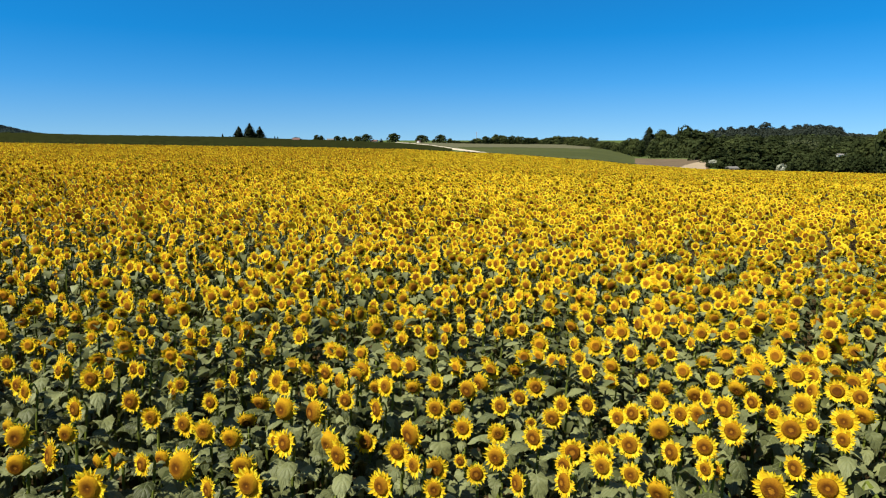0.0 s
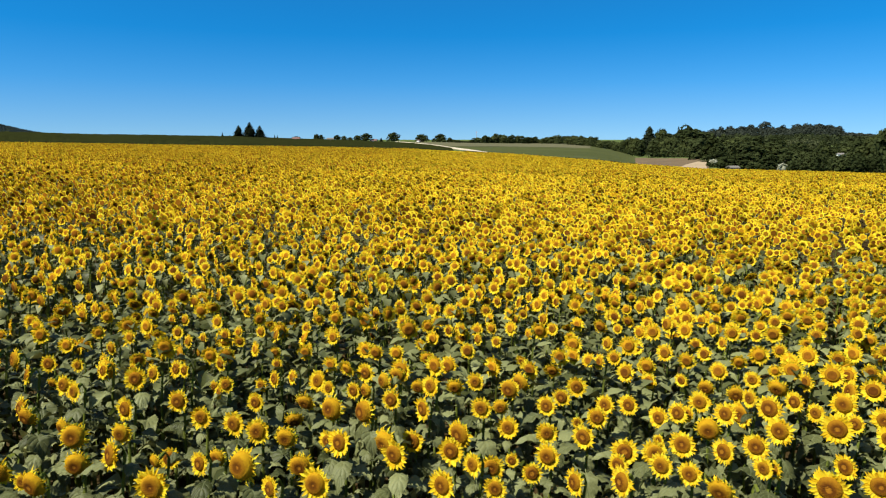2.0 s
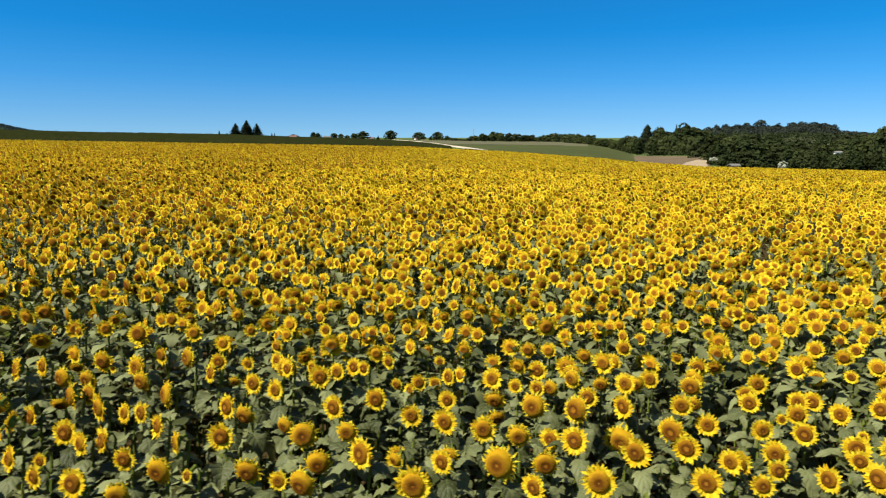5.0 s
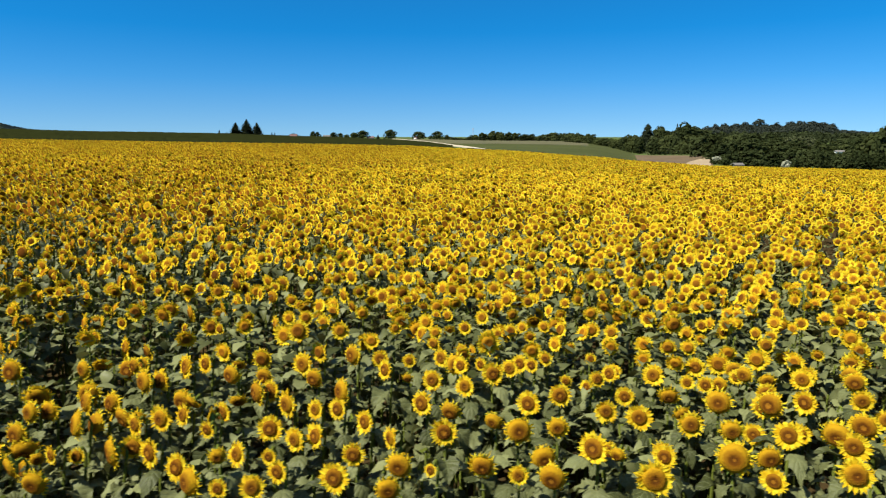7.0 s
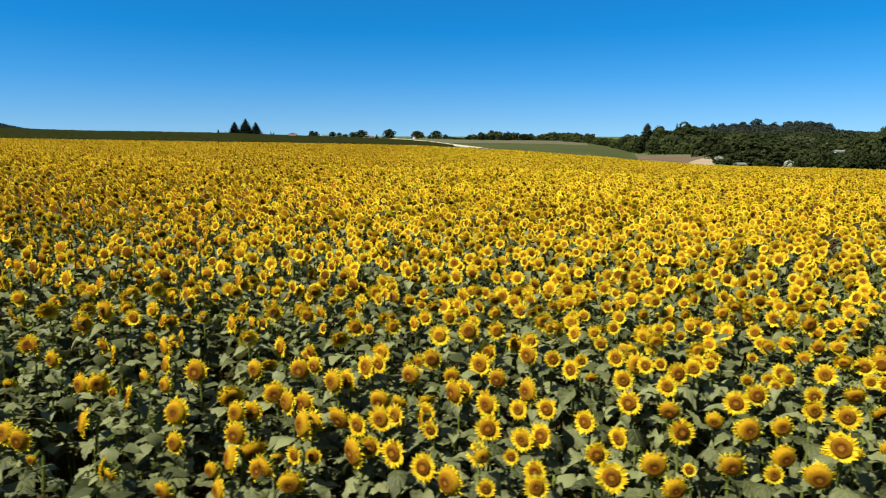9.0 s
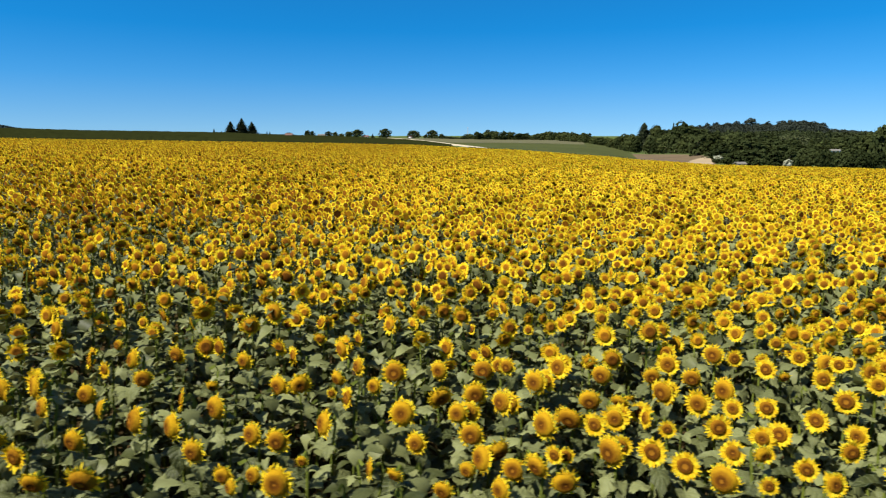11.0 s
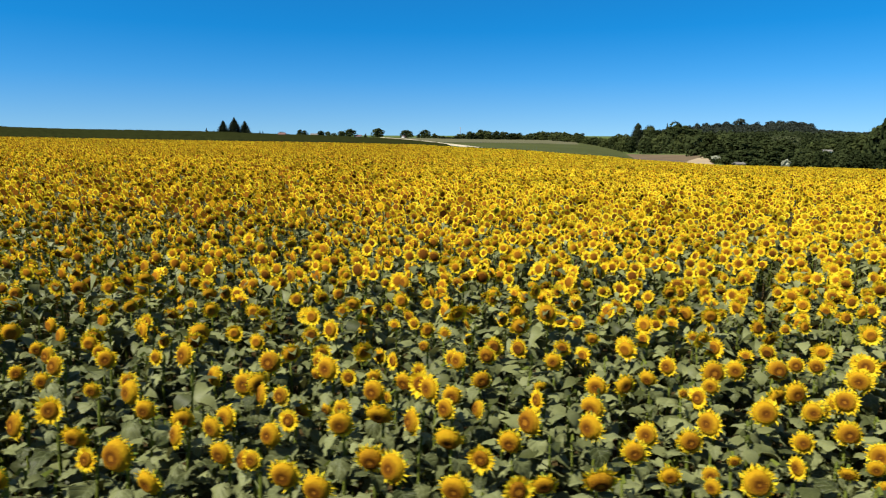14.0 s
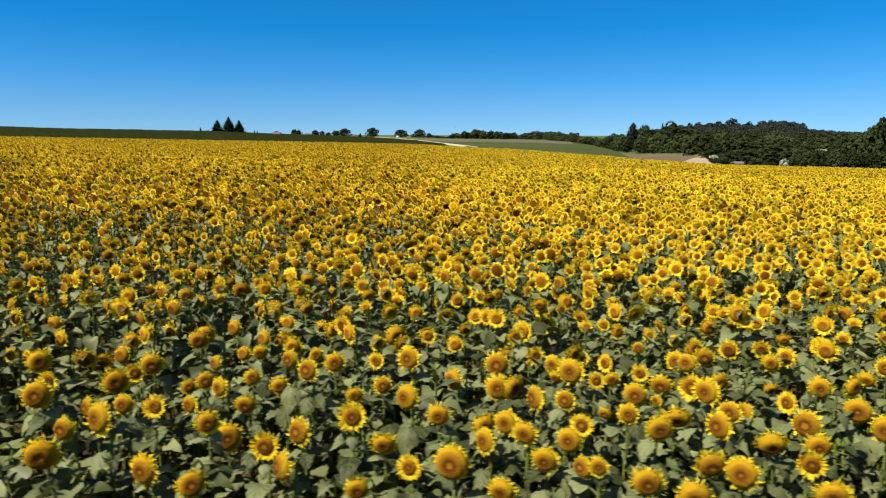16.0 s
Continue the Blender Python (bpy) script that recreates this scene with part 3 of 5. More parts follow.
def scatter(name, label, points, quality, leaves, poses=None, bare=None):
    """Many plants of a stretch of the field in one mesh; bare: those whose bloom is hidden or gone."""
    n = len(points)
    az, pitch, size, height = poses if poses is not None else head_pose(points)
    if poses is None:
        pitch = pitch + (0.06, 0.06, 0.08, 0.04, 0.02)[quality]
    if bare is None:
        bare = np.zeros(n, bool)
    base = ground_z(points[:, 0], points[:, 1])
    variants = 6
    r = np.random.default_rng(100 + quality)
    heads = [joined(head_parts(r, HEAD_RADIUS, quality, (0.0, 0.0, 0.1, 0.3, 0.6, 0.9)[v])) for v in range(variants)]
    bodies = []
    for _ in range(variants):
        parts = []
        if quality <= 1:
            V, T = stem_shape(HEAD_HEIGHT, 3)
            parts.append((V, T, np.full(len(T), 5)))
        low, high = (0.85, 1.62) if quality == 0 else (0.95, 1.62) if quality == 1 else (0.95, 1.40)
        for V, T in plant_leaves(r, leaves, 1 if quality == 0 else 0, low, high):
            if quality == 1:
                V, T = V[[1, 3, 5, 7, 10, 4]], np.array([(0, 5, 1), (0, 2, 5), (1, 5, 3), (5, 2, 3), (1, 3, 4), (3, 2, 4)])
            elif quality == 2:
                V, T = V[[0, 3, 5, 10]], np.array([(0, 2, 1), (1, 2, 3)])
            elif quality >= 3:
                V, T = V[[3, 5, 10]], np.array([(0, 1, 2)])
            parts.append((V, T, np.full(len(T), 4)))
        if parts:
            bodies.append(joined(parts))
    # the crop is riper towards the end of the path
    ripe = np.clip((-7 - points[:, 0] + rng.normal(0, 2, n)) / 6, 0, 1)
    kind = np.clip((rng.uniform(0, 4, n) + 2.0 * ripe).astype(int), 0, variants - 1)
    Vs, Ts, Is, total = [], [], [], 0
    for v in range(variants):
        sel = np.nonzero(kind == v)[0]
        if not len(sel):
            continue
        if bodies:
            V, T, I = bodies[v]
            a = az[sel]
            c, s, k = np.cos(a)[:, None], np.sin(a)[:, None], (height[sel] / HEAD_HEIGHT * np.where(bare[sel], 0.87, 1))[:, None]
            W = np.stack([V[:, 0] * c - V[:, 1] * s + points[sel, 0:1], V[:, 0] * s + V[:, 1] * c + points[sel, 1:2], V[:, 2] * k + base[sel, None]], -1)
            Vs.append(W.reshape(-1, 3))
            Ts.append((T[None] + (np.arange(len(sel)) * len(V))[:, None, None] + total).reshape(-1, 3))
            Is.append(np.tile(I, len(sel)))
            total += W.shape[0] * W.shape[1]
        sel = sel[~bare[sel]]
        V, T, I = heads[v]
        ca, sa, cp, sp = np.cos(az[sel]), np.sin(az[sel]), np.cos(pitch[sel]), np.sin(pitch[sel])
        N = np.stack([ca * cp, sa * cp, sp], -1)
        X = np.stack([-sa, ca, 0 * ca], -1)
        Y = np.cross(N, X)
        spin = rng.uniform(0, 6.28, len(sel))[:, None]
        X, Y = X * np.cos(spin) + Y * np.sin(spin), Y * np.cos(spin) - X * np.sin(spin)
        O = np.stack([points[sel, 0] + 0.06 * ca, points[sel, 1] + 0.06 * sa, base[sel] + height[sel]], -1)
        W = O[:, None] + size[sel, None, None] * (V[None, :, 0:1] * X[:, None] + V[None, :, 1:2] * Y[:, None] + V[None, :, 2:3] * N[:, None])
        Vs.append(W.reshape(-1, 3))
        Ts.append((T[None] + (np.arange(len(sel)) * len(V))[:, None, None] + total).reshape(-1, 3))
        Is.append(np.tile(I, len(sel)))
        total += W.shape[0] * W.shape[1]
    ob = raw_mesh(name, np.concatenate(Vs), np.concatenate(Ts), [PETAL, DISC_FAR, CORE_FAR, BRACT, LEAF_FAR, STEM], np.concatenate(Is))
    if quality <= 1:
        kinds_ = np.concatenate(Is)
        ob.data.polygons.foreach_set("use_smooth", (kinds_ == 4) | (kinds_ == 1) | (kinds_ == 2))
    return tagged(ob, label, "sunflowers", kind="stuff")


def build_sunflower_kinds(count=12):
    """Meshes that the single plants share."""
    kinds = []
    for v in range(count):
        r = np.random.default_rng(40 + v)
        petals, disc, back = head_parts(r, HEAD_RADIUS, 0, 0.1 * (v % 3) if v < count // 2 else 0.6 + 0.2 * (v % 3))
        meshes = {}
        for name, (V, T, I), mats in (("petals", petals, [PETAL]), ("disc", disc, [DISC]), ("flower_head", back, [BRACT])):
            me = bpy.data.meshes.new(name)
            me.from_pydata(V.tolist(), [], T.tolist())
            for m in mats:
                me.materials.append(m)
            if name == "disc":
                me.polygons.foreach_set("use_smooth", np.ones(len(T), bool))
            me.update()
            meshes[name] = me
        V, T = stem_shape(HEAD_HEIGHT)
        me = bpy.data.meshes.new("stem")
        me.from_pydata(V.tolist(), [], T.tolist())
        me.materials.append(STEM)
        meshes["stem"] = me
        meshes["leaves"] = []
        for V, T in plant_leaves(r, 12, 3, 0.80, 1.57):
            me = bpy.data.meshes.new("leaf")
            me.from_pydata(V.tolist(), [], T.tolist())
            me.materials.append(LEAF)
            me.polygons.foreach_set("use_smooth", np.ones(len(T), bool))
            along, side = np.append(np.repeat(np.linspace(0, 1, 10), 5), [0] * 5), np.append(np.tile([-1, -0.5, 0, 0.5, 1], 10), [0] * 5)
            uv = me.uv_layers.new(name="blade")
            loops = T.ravel()
            uv.data.foreach_set("uv", np.stack([along[loops], side[loops]], -1).astype(np.float32).ravel())
            meshes["leaves"].append(me)
        kinds.append(meshes)
    return kinds


KINDS = build_sunflower_kinds()
LABELS = ["sunflower in full bloom on a green leafy stem",
          "sunflower with a large brown disc nodding over its leaves",
          "small sunflower with bright yellow petals in the drilled row"]


def sunflower(x, y, az, pitch, size, height, kind):
    """One plant: stem, leaves, and the head with its petals and disc."""
    m = KINDS[kind]
    root = new("sunflower")
    root.location = (x, y, gz(x, y))
    root.rotation_euler = (0, 0, az)
    tall = height / HEAD_HEIGHT
    stem = new("stem", m["stem"])
    stem.parent = root
    stem.scale = (1, 1, tall)
    for me in m["leaves"]:
        leaf = new("leaf", me)
        leaf.parent = root
        leaf.scale = (1, 1, tall)
    head = new("flower_head", m["flower_head"])
    head.parent = root
    turn = Matrix(head_frame(0.0, pitch, rng.uniform(0, 6.28)).tolist())
    head.matrix_basis = Matrix.LocRotScale((0.06, 0, height), turn.to_quaternion(), (size, size, size))
    for name in ("petals", "disc"):
        new(name, m[name]).parent = head
    label = LABELS[1] if pitch < -0.25 or size > 1.2 else LABELS[2] if size < 0.88 else LABELS[0]
    tagged(root, label, "sunflower", group="sunflowers nearest the path")
    return root


PLACED = []


def flower(x, y, height, size, turn, tip):
    """A plant known singly: the place of its head, its size, the way it looks and its tip, in degrees."""
    az = radians(turn)
    PLACED.append((x - 0.06 * math.cos(az), y - 0.06 * math.sin(az), az, radians(tip), min(size, 1.32) * 0.90, height))


flower(-17.24, 6.75, 1.62, 1.03, -115, 8)
flower(-17.07, 6.05, 1.62, 1.22, -63, 6)
flower(-16.89, 6.50, 1.49, 1.28, -79, -27)
flower(-16.82, 6.67, 1.39, 1.36, -69, -32)
flower(-16.65, 5.26, 1.62, 1.47, -82, 11)
flower(-16.60, 5.34, 1.71, 0.88, -95, 6)
flower(-16.50, 6.45, 1.55, 0.96, -106, 10)
flower(-16.36, 7.32, 1.51, 1.06, -104, 7)
flower(-16.19, 6.00, 1.54, 0.94, -69, 10)
flower(-16.12, 4.66, 1.62, 0.95, -108, 7)
flower(-16.10, 5.45, 1.67, 1.30, -71, 0)
flower(-16.06, 4.27, 1.62, 1.55, -78, -6)
flower(-16.05, 4.87, 1.69, 0.88, -132, 9)
flower(-16.02, 5.99, 1.63, 1.19, -78, -3)
flower(-15.89, 5.10, 1.62, 0.90, -93, 10)
flower(-15.85, 7.00, 1.60, 1.17, -65, -5)
flower(-15.78, 6.58, 1.68, 1.10, -81, -6)
flower(-15.74, 4.41, 1.82, 1.23, -120, 13)
flower(-15.66, 5.12, 1.60, 0.98, -94, 15)
flower(-15.66, 7.44, 1.55, 1.01, -118, 7)
flower(-15.58, 5.67, 1.54, 0.73, -73, 8)
flower(-15.47, 6.10, 1.61, 0.82, -133, 12)
flower(-15.42, 5.22, 1.57, 0.81, -119, 12)
flower(-15.39, 5.54, 1.65, 0.84, -75, 8)
flower(-15.37, 4.19, 1.56, 1.21, -113, 6)
flower(-15.32, 6.53, 1.56, 0.81, -113, 15)
flower(-15.21, 5.35, 1.67, 0.95, -122, 8)
flower(-15.14, 7.63, 1.53, 1.11, -130, 5)
flower(-15.08, 5.06, 1.36, 1.31, -76, 9)
flower(-15.07, 4.59, 1.71, 0.98, -75, 3)
flower(-15.06, 6.16, 1.70, 0.81, -86, -8)
flower(-15.05, 5.79, 1.59, 0.82, -79, 10)
flower(-15.01, 7.11, 1.51, 1.26, -70, -10)
flower(-14.98, 3.96, 1.59, 0.96, -73, 13)
flower(-14.93, 5.09, 1.63, 0.98, -95, -13)
flower(-14.86, 6.75, 1.57, 1.17, -93, -4)
flower(-14.80, 5.75, 1.53, 0.95, -85, -1)
flower(-14.69, 5.70, 1.80, 0.93, -117, 9)
flower(-14.63, 4.42, 1.62, 1.05, -94, 6)
flower(-14.55, 6.32, 1.63, 0.77, -85, 12)
flower(-14.50, 7.27, 1.60, 1.08, -53, 8)
flower(-14.49, 5.44, 1.80, 1.06, -116, 15)
flower(-14.48, 4.27, 1.55, 1.10, -150, 8)
flower(-14.46, 4.79, 1.55, 1.17, -127, 12)
flower(-14.33, 6.01, 1.66, 1.07, -86, 8)
flower(-14.07, 5.22, 1.67, 0.81, -91, -7)
flower(-14.03, 4.54, 1.79, 1.08, -88, 13)
flower(-13.95, 6.24, 1.61, 0.90, -116, 8)
flower(-13.93, 3.76, 1.68, 0.84, -89, -10)
flower(-13.85, 5.41, 1.68, 0.88, -91, 12)
flower(-13.80, 4.42, 1.64, 1.07, -95, -14)
flower(-13.78, 7.02, 1.62, 1.33, -63, -4)
flower(-13.69, 6.62, 1.66, 1.15, -63, -21)
flower(-13.64, 4.98, 1.76, 1.13, -126, 10)
flower(-13.63, 6.14, 1.67, 1.34, -123, 14)
flower(-13.62, 4.21, 1.58, 0.92, -109, 14)
flower(-13.42, 7.13, 1.60, 1.01, -88, 5)
flower(-13.40, 4.69, 1.74, 0.96, -97, -1)
flower(-13.34, 4.08, 1.68, 1.31, -110, 9)
flower(-13.22, 5.78, 1.60, 1.08, -138, 9)
flower(-13.12, 6.95, 1.56, 0.98, -103, 7)
flower(-13.08, 4.44, 1.66, 0.97, -138, 14)
flower(-13.07, 4.56, 1.72, 0.96, -75, -5)
flower(-13.04, 3.85, 1.62, 1.03, -115, -11)
flower(-12.88, 5.03, 1.54, 0.75, -166, 11)
flower(-12.86, 4.89, 1.59, 1.09, -120, 9)
flower(-12.85, 5.44, 1.66, 1.22, -103, 10)
flower(-12.80, 4.40, 1.74, 1.00, -119, -3)
flower(-12.77, 6.08, 1.64, 1.30, -106, 9)
flower(-12.72, 5.40, 1.68, 1.13, -62, -4)
flower(-12.69, 4.22, 1.63, 1.02, -113, -4)
flower(-12.63, 6.42, 1.61, 1.17, -68, -12)
flower(-12.60, 5.06, 1.73, 1.09, -157, 8)
flower(-12.48, 4.04, 1.68, 0.78, -143, 14)
flower(-12.43, 4.58, 1.60, 1.03, -120, 11)
flower(-12.40, 3.95, 1.73, 0.69, -111, 12)
flower(-12.40, 4.86, 1.80, 0.85, -117, 13)
flower(-12.32, 6.47, 1.60, 1.05, -71, 13)
flower(-12.31, 4.69, 1.67, 0.92, -114, 13)
flower(-12.26, 4.99, 1.63, 0.97, -126, -26)
flower(-12.26, 5.77, 1.64, 0.72, -118, -19)
flower(-12.26, 5.92, 1.71, 0.92, -124, 6)
flower(-12.15, 3.76, 1.73, 1.10, -102, -4)
flower(-12.15, 5.68, 1.73, 1.31, -122, 10)
flower(-12.05, 4.95, 1.65, 0.59, -124, -18)
flower(-11.94, 5.57, 1.69, 0.81, -98, 10)
flower(-11.92, 3.61, 1.73, 1.10, -106, -6)
flower(-11.91, 4.81, 1.71, 0.87, -110, 10)
flower(-11.86, 4.32, 1.82, 1.08, -97, -5)
flower(-11.73, 6.84, 1.45, 1.01, -135, 6)
flower(-11.72, 5.80, 1.61, 0.81, -100, -9)
flower(-11.69, 5.27, 1.68, 1.12, -112, 6)
flower(-11.62, 4.02, 1.71, 1.19, -100, -14)
flower(-11.60, 4.63, 1.76, 1.22, -105, -29)
flower(-11.57, 6.48, 1.53, 0.98, -148, 10)
flower(-11.56, 5.13, 1.69, 0.54, -148, 7)
flower(-11.47, 3.91, 1.71, 1.17, -127, 11)
flower(-11.42, 5.39, 1.72, 1.08, -119, -11)
flower(-11.35, 4.48, 1.77, 1.13, -152, 8)
flower(-11.29, 6.23, 1.52, 0.94, -122, 2)
flower(-11.28, 5.11, 1.82, 1.09, -111, 13)
flower(-11.21, 4.99, 1.83, 1.20, -141, 9)
flower(-11.19, 7.26, 1.64, 0.96, -76, 10)
flower(-11.08, 4.25, 1.75, 1.18, -105, -27)
flower(-11.08, 4.84, 1.72, 0.97, -132, 9)
flower(-11.07, 3.61, 1.73, 1.12, -111, -11)
flower(-11.01, 6.76, 1.76, 0.77, -86, 12)
flower(-11.00, 5.34, 1.62, 0.99, -103, 6)
flower(-10.95, 6.18, 1.67, 1.06, -128, 11)
flower(-10.90, 6.04, 1.70, 1.01, -136, 15)
flower(-10.86, 4.13, 1.66, 0.99, -108, 2)
flower(-10.78, 5.16, 1.58, 0.89, -162, 14)
flower(-10.71, 3.43, 1.83, 0.92, -79, 9)
flower(-10.69, 5.78, 1.60, 1.05, -84, -7)
flower(-10.61, 4.43, 1.64, 1.03, -112, -4)
flower(-10.58, 6.33, 1.66, 1.10, -112, -7)
flower(-10.49, 3.74, 1.69, 0.95, -93, -21)
flower(-10.38, 4.92, 1.58, 1.28, -141, 10)
flower(-10.21, 5.47, 1.54, 1.05, -158, 12)
flower(-10.21, 6.56, 1.67, 1.11, -127, 0)
flower(-10.14, 3.69, 1.75, 1.23, -95, -27)
flower(-10.09, 5.94, 1.48, 0.71, -93, -25)
flower(-10.08, 7.30, 1.70, 1.33, -86, -6)
flower(-9.95, 4.62, 1.68, 1.20, -141, 7)
flower(-9.88, 6.32, 1.61, 1.06, -112, 3)
flower(-9.79, 5.14, 1.61, 1.18, -128, 3)
flower(-9.69, 4.33, 1.62, 1.05, -106, -1)
flower(-9.65, 6.90, 1.57, 1.06, -115, -6)
flower(-9.56, 7.46, 1.75, 1.07, -103, 9)
flower(-9.48, 6.09, 1.43, 1.23, -118, 5)
flower(-9.46, 6.73, 1.54, 1.11, -149, 8)
flower(-9.45, 4.24, 1.48, 0.89, -103, -6)
flower(-9.41, 4.85, 1.51, 1.03, -118, 15)
flower(-9.29, 3.92, 1.58, 0.65, -139, 7)
flower(-9.23, 5.96, 1.50, 1.21, -76, -5)
flower(-9.23, 7.17, 1.60, 0.89, -106, -16)
flower(-9.20, 4.13, 1.55, 0.68, -117, 12)
flower(-9.14, 4.62, 1.57, 1.11, -99, 1)
flower(-8.98, 3.91, 1.62, 1.23, -100, 8)
flower(-8.93, 6.84, 1.59, 1.45, -138, -3)
flower(-8.90, 4.38, 1.53, 0.52, -103, -9)
flower(-8.89, 6.24, 1.47, 1.00, -127, -15)
flower(-8.84, 5.48, 1.62, 0.50, -101, 7)
flower(-8.83, 4.97, 1.56, 1.23, -150, 13)
flower(-8.70, 5.48, 1.58, 1.05, -151, 15)
flower(-8.68, 6.26, 1.60, 1.07, -141, 11)
flower(-8.47, 5.72, 1.60, 0.89, -122, 5)
flower(-8.43, 7.65, 1.65, 1.25, -140, 7)
flower(-8.40, 7.86, 1.59, 1.11, -71, 8)
flower(-8.39, 4.40, 1.47, 0.90, -168, 6)
flower(-8.29, 6.04, 1.62, 1.33, -101, 8)
flower(-8.19, 4.13, 1.57, 0.71, -125, -25)
flower(-8.18, 5.25, 1.54, 1.32, -108, 12)
flower(-8.05, 4.88, 1.44, 0.99, -111, 10)
flower(-8.03, 7.13, 1.65, 0.89, -113, -3)
flower(-8.03, 8.14, 1.67, 1.23, -75, 7)
flower(-8.02, 6.92, 1.69, 1.11, -76, -16)
flower(-7.84, 4.15, 1.44, 0.90, -120, -11)
flower(-7.83, 5.69, 1.51, 1.49, -72, -18)
flower(-7.83, 6.48, 1.49, 1.13, -119, 4)
flower(-7.73, 6.66, 1.47, 1.07, -67, -24)
flower(-7.73, 8.49, 1.61, 1.28, -70, 10)
flower(-7.68, 5.34, 1.51, 1.07, -113, 10)
flower(-7.64, 4.56, 1.38, 0.75, -119, 1)
flower(-7.58, 4.99, 1.47, 1.19, -109, 4)
flower(-7.57, 5.43, 1.48, 1.09, -107, 10)
flower(-7.52, 4.66, 1.43, 1.26, -150, 14)
flower(-7.48, 5.93, 1.45, 1.34, -91, 0)
flower(-7.43, 4.11, 1.48, 0.92, -139, 5)
flower(-7.40, 7.08, 1.45, 0.89, -128, 11)
flower(-7.38, 4.77, 1.44, 1.25, -63, -27)
flower(-7.35, 6.50, 1.49, 1.36, -100, 8)
flower(-7.27, 4.56, 1.39, 1.07, -115, 10)
flower(-7.26, 5.51, 1.55, 1.27, -138, 11)
flower(-7.18, 6.45, 1.57, 0.95, -112, 11)
flower(-7.16, 5.74, 1.44, 1.21, -119, 12)
flower(-7.14, 4.27, 1.58, 1.08, -135, -15)
flower(-7.13, 6.18, 1.66, 0.95, -120, 1)
flower(-7.12, 4.53, 1.50, 0.57, -65, -7)
flower(-7.02, 7.25, 1.61, 1.16, -73, -19)
flower(-6.98, 4.86, 1.64, 1.28, -143, 10)
flower(-6.97, 4.47, 1.57, 0.77, -124, 6)
flower(-6.94, 4.20, 1.49, 1.11, -96, -10)
flower(-6.94, 5.07, 1.54, 1.25, -133, 12)
flower(-6.93, 5.26, 1.45, 0.86, -153, 12)
flower(-6.90, 7.76, 1.61, 1.19, -79, 11)
flower(-6.89, 5.86, 1.62, 1.36, -128, 6)
flower(-6.85, 4.59, 1.50, 0.70, -97, 9)
flower(-6.78, 5.96, 1.59, 1.21, -117, 13)
flower(-6.73, 5.33, 1.47, 0.97, -83, -1)
flower(-6.71, 5.10, 1.59, 1.30, -123, -21)
flower(-6.60, 6.17, 1.67, 1.26, -136, 14)
flower(-6.54, 4.92, 1.62, 0.99, -124, 6)
flower(-6.52, 4.50, 1.59, 1.46, -143, -3)
flower(-6.51, 7.03, 1.54, 1.19, -119, 1)
flower(-6.49, 6.41, 1.62, 1.09, -124, 10)
flower(-6.41, 4.60, 1.58, 0.99, -90, 8)
flower(-6.41, 5.59, 1.55, 1.14, -108, -7)
flower(-6.41, 7.56, 1.69, 1.01, -75, 11)
flower(-6.35, 4.98, 1.65, 1.12, -114, 7)
flower(-6.24, 5.17, 1.60, 1.06, -133, 12)
flower(-6.21, 4.45, 1.62, 1.12, -126, 5)
flower(-6.21, 5.32, 1.66, 0.90, -127, -31)
flower(-6.16, 6.47, 1.59, 0.80, -85, -32)
flower(-6.14, 6.17, 1.59, 1.14, -121, 1)
flower(-6.01, 5.18, 1.57, 0.96, -174, 8)
flower(-5.98, 4.37, 1.55, 1.10, -116, 14)
flower(-5.98, 5.38, 1.53, 1.08, -122, 8)
flower(-5.97, 5.82, 1.46, 0.94, -82, -32)
flower(-5.93, 4.88, 1.61, 0.78, -114, 2)
flower(-5.92, 6.54, 1.64, 1.19, -100, -4)
flower(-5.83, 7.18, 1.71, 1.30, -107, 6)
flower(-5.79, 4.14, 1.57, 1.21, -134, 7)
flower(-5.72, 5.87, 1.70, 0.99, -105, -7)
flower(-5.71, 5.59, 1.65, 1.53, -142, 0)
flower(-5.62, 5.70, 1.62, 1.11, -123, 10)
flower(-5.56, 4.08, 1.80, 0.69, -77, -4)
flower(-5.56, 4.48, 1.61, 0.96, -125, 13)
flower(-5.54, 3.99, 1.61, 0.69, -99, 10)
flower(-5.52, 6.56, 1.96, 1.20, -97, 10)
flower(-5.44, 4.99, 1.58, 1.13, -100, 12)
flower(-5.42, 6.24, 1.70, 1.22, -119, 11)
flower(-5.41, 5.48, 1.59, 1.28, -132, 3)
flower(-5.31, 4.45, 1.61, 0.62, -106, 12)
flower(-5.31, 6.59, 1.72, 1.12, -123, 1)
flower(-5.26, 6.00, 1.64, 1.08, -114, -5)
flower(-5.23, 3.76, 1.76, 0.86, -90, 14)
flower(-5.18, 4.76, 1.60, 0.99, -124, 7)
flower(-5.17, 4.16, 1.65, 0.85, -116, 6)
flower(-5.16, 7.14, 1.80, 1.09, -91, 6)
flower(-5.13, 5.38, 1.59, 0.95, -125, 14)
flower(-5.02, 4.79, 1.62, 1.03, -133, 15)
flower(-4.97, 5.89, 1.56, 1.30, -142, 8)
flower(-4.91, 6.31, 1.79, 1.18, -132, 9)
flower(-4.90, 5.22, 1.67, 0.96, -126, 10)
flower(-4.71, 3.85, 1.79, 1.03, -104, 14)
flower(-4.66, 4.42, 1.66, 0.92, -99, 5)
flower(-4.63, 4.93, 1.69, 1.00, -136, 14)
flower(-4.63, 6.41, 1.72, 0.94, -93, 12)
flower(-4.54, 5.93, 1.78, 1.05, -141, 14)
flower(-4.40, 4.73, 1.65, 0.94, -147, 5)
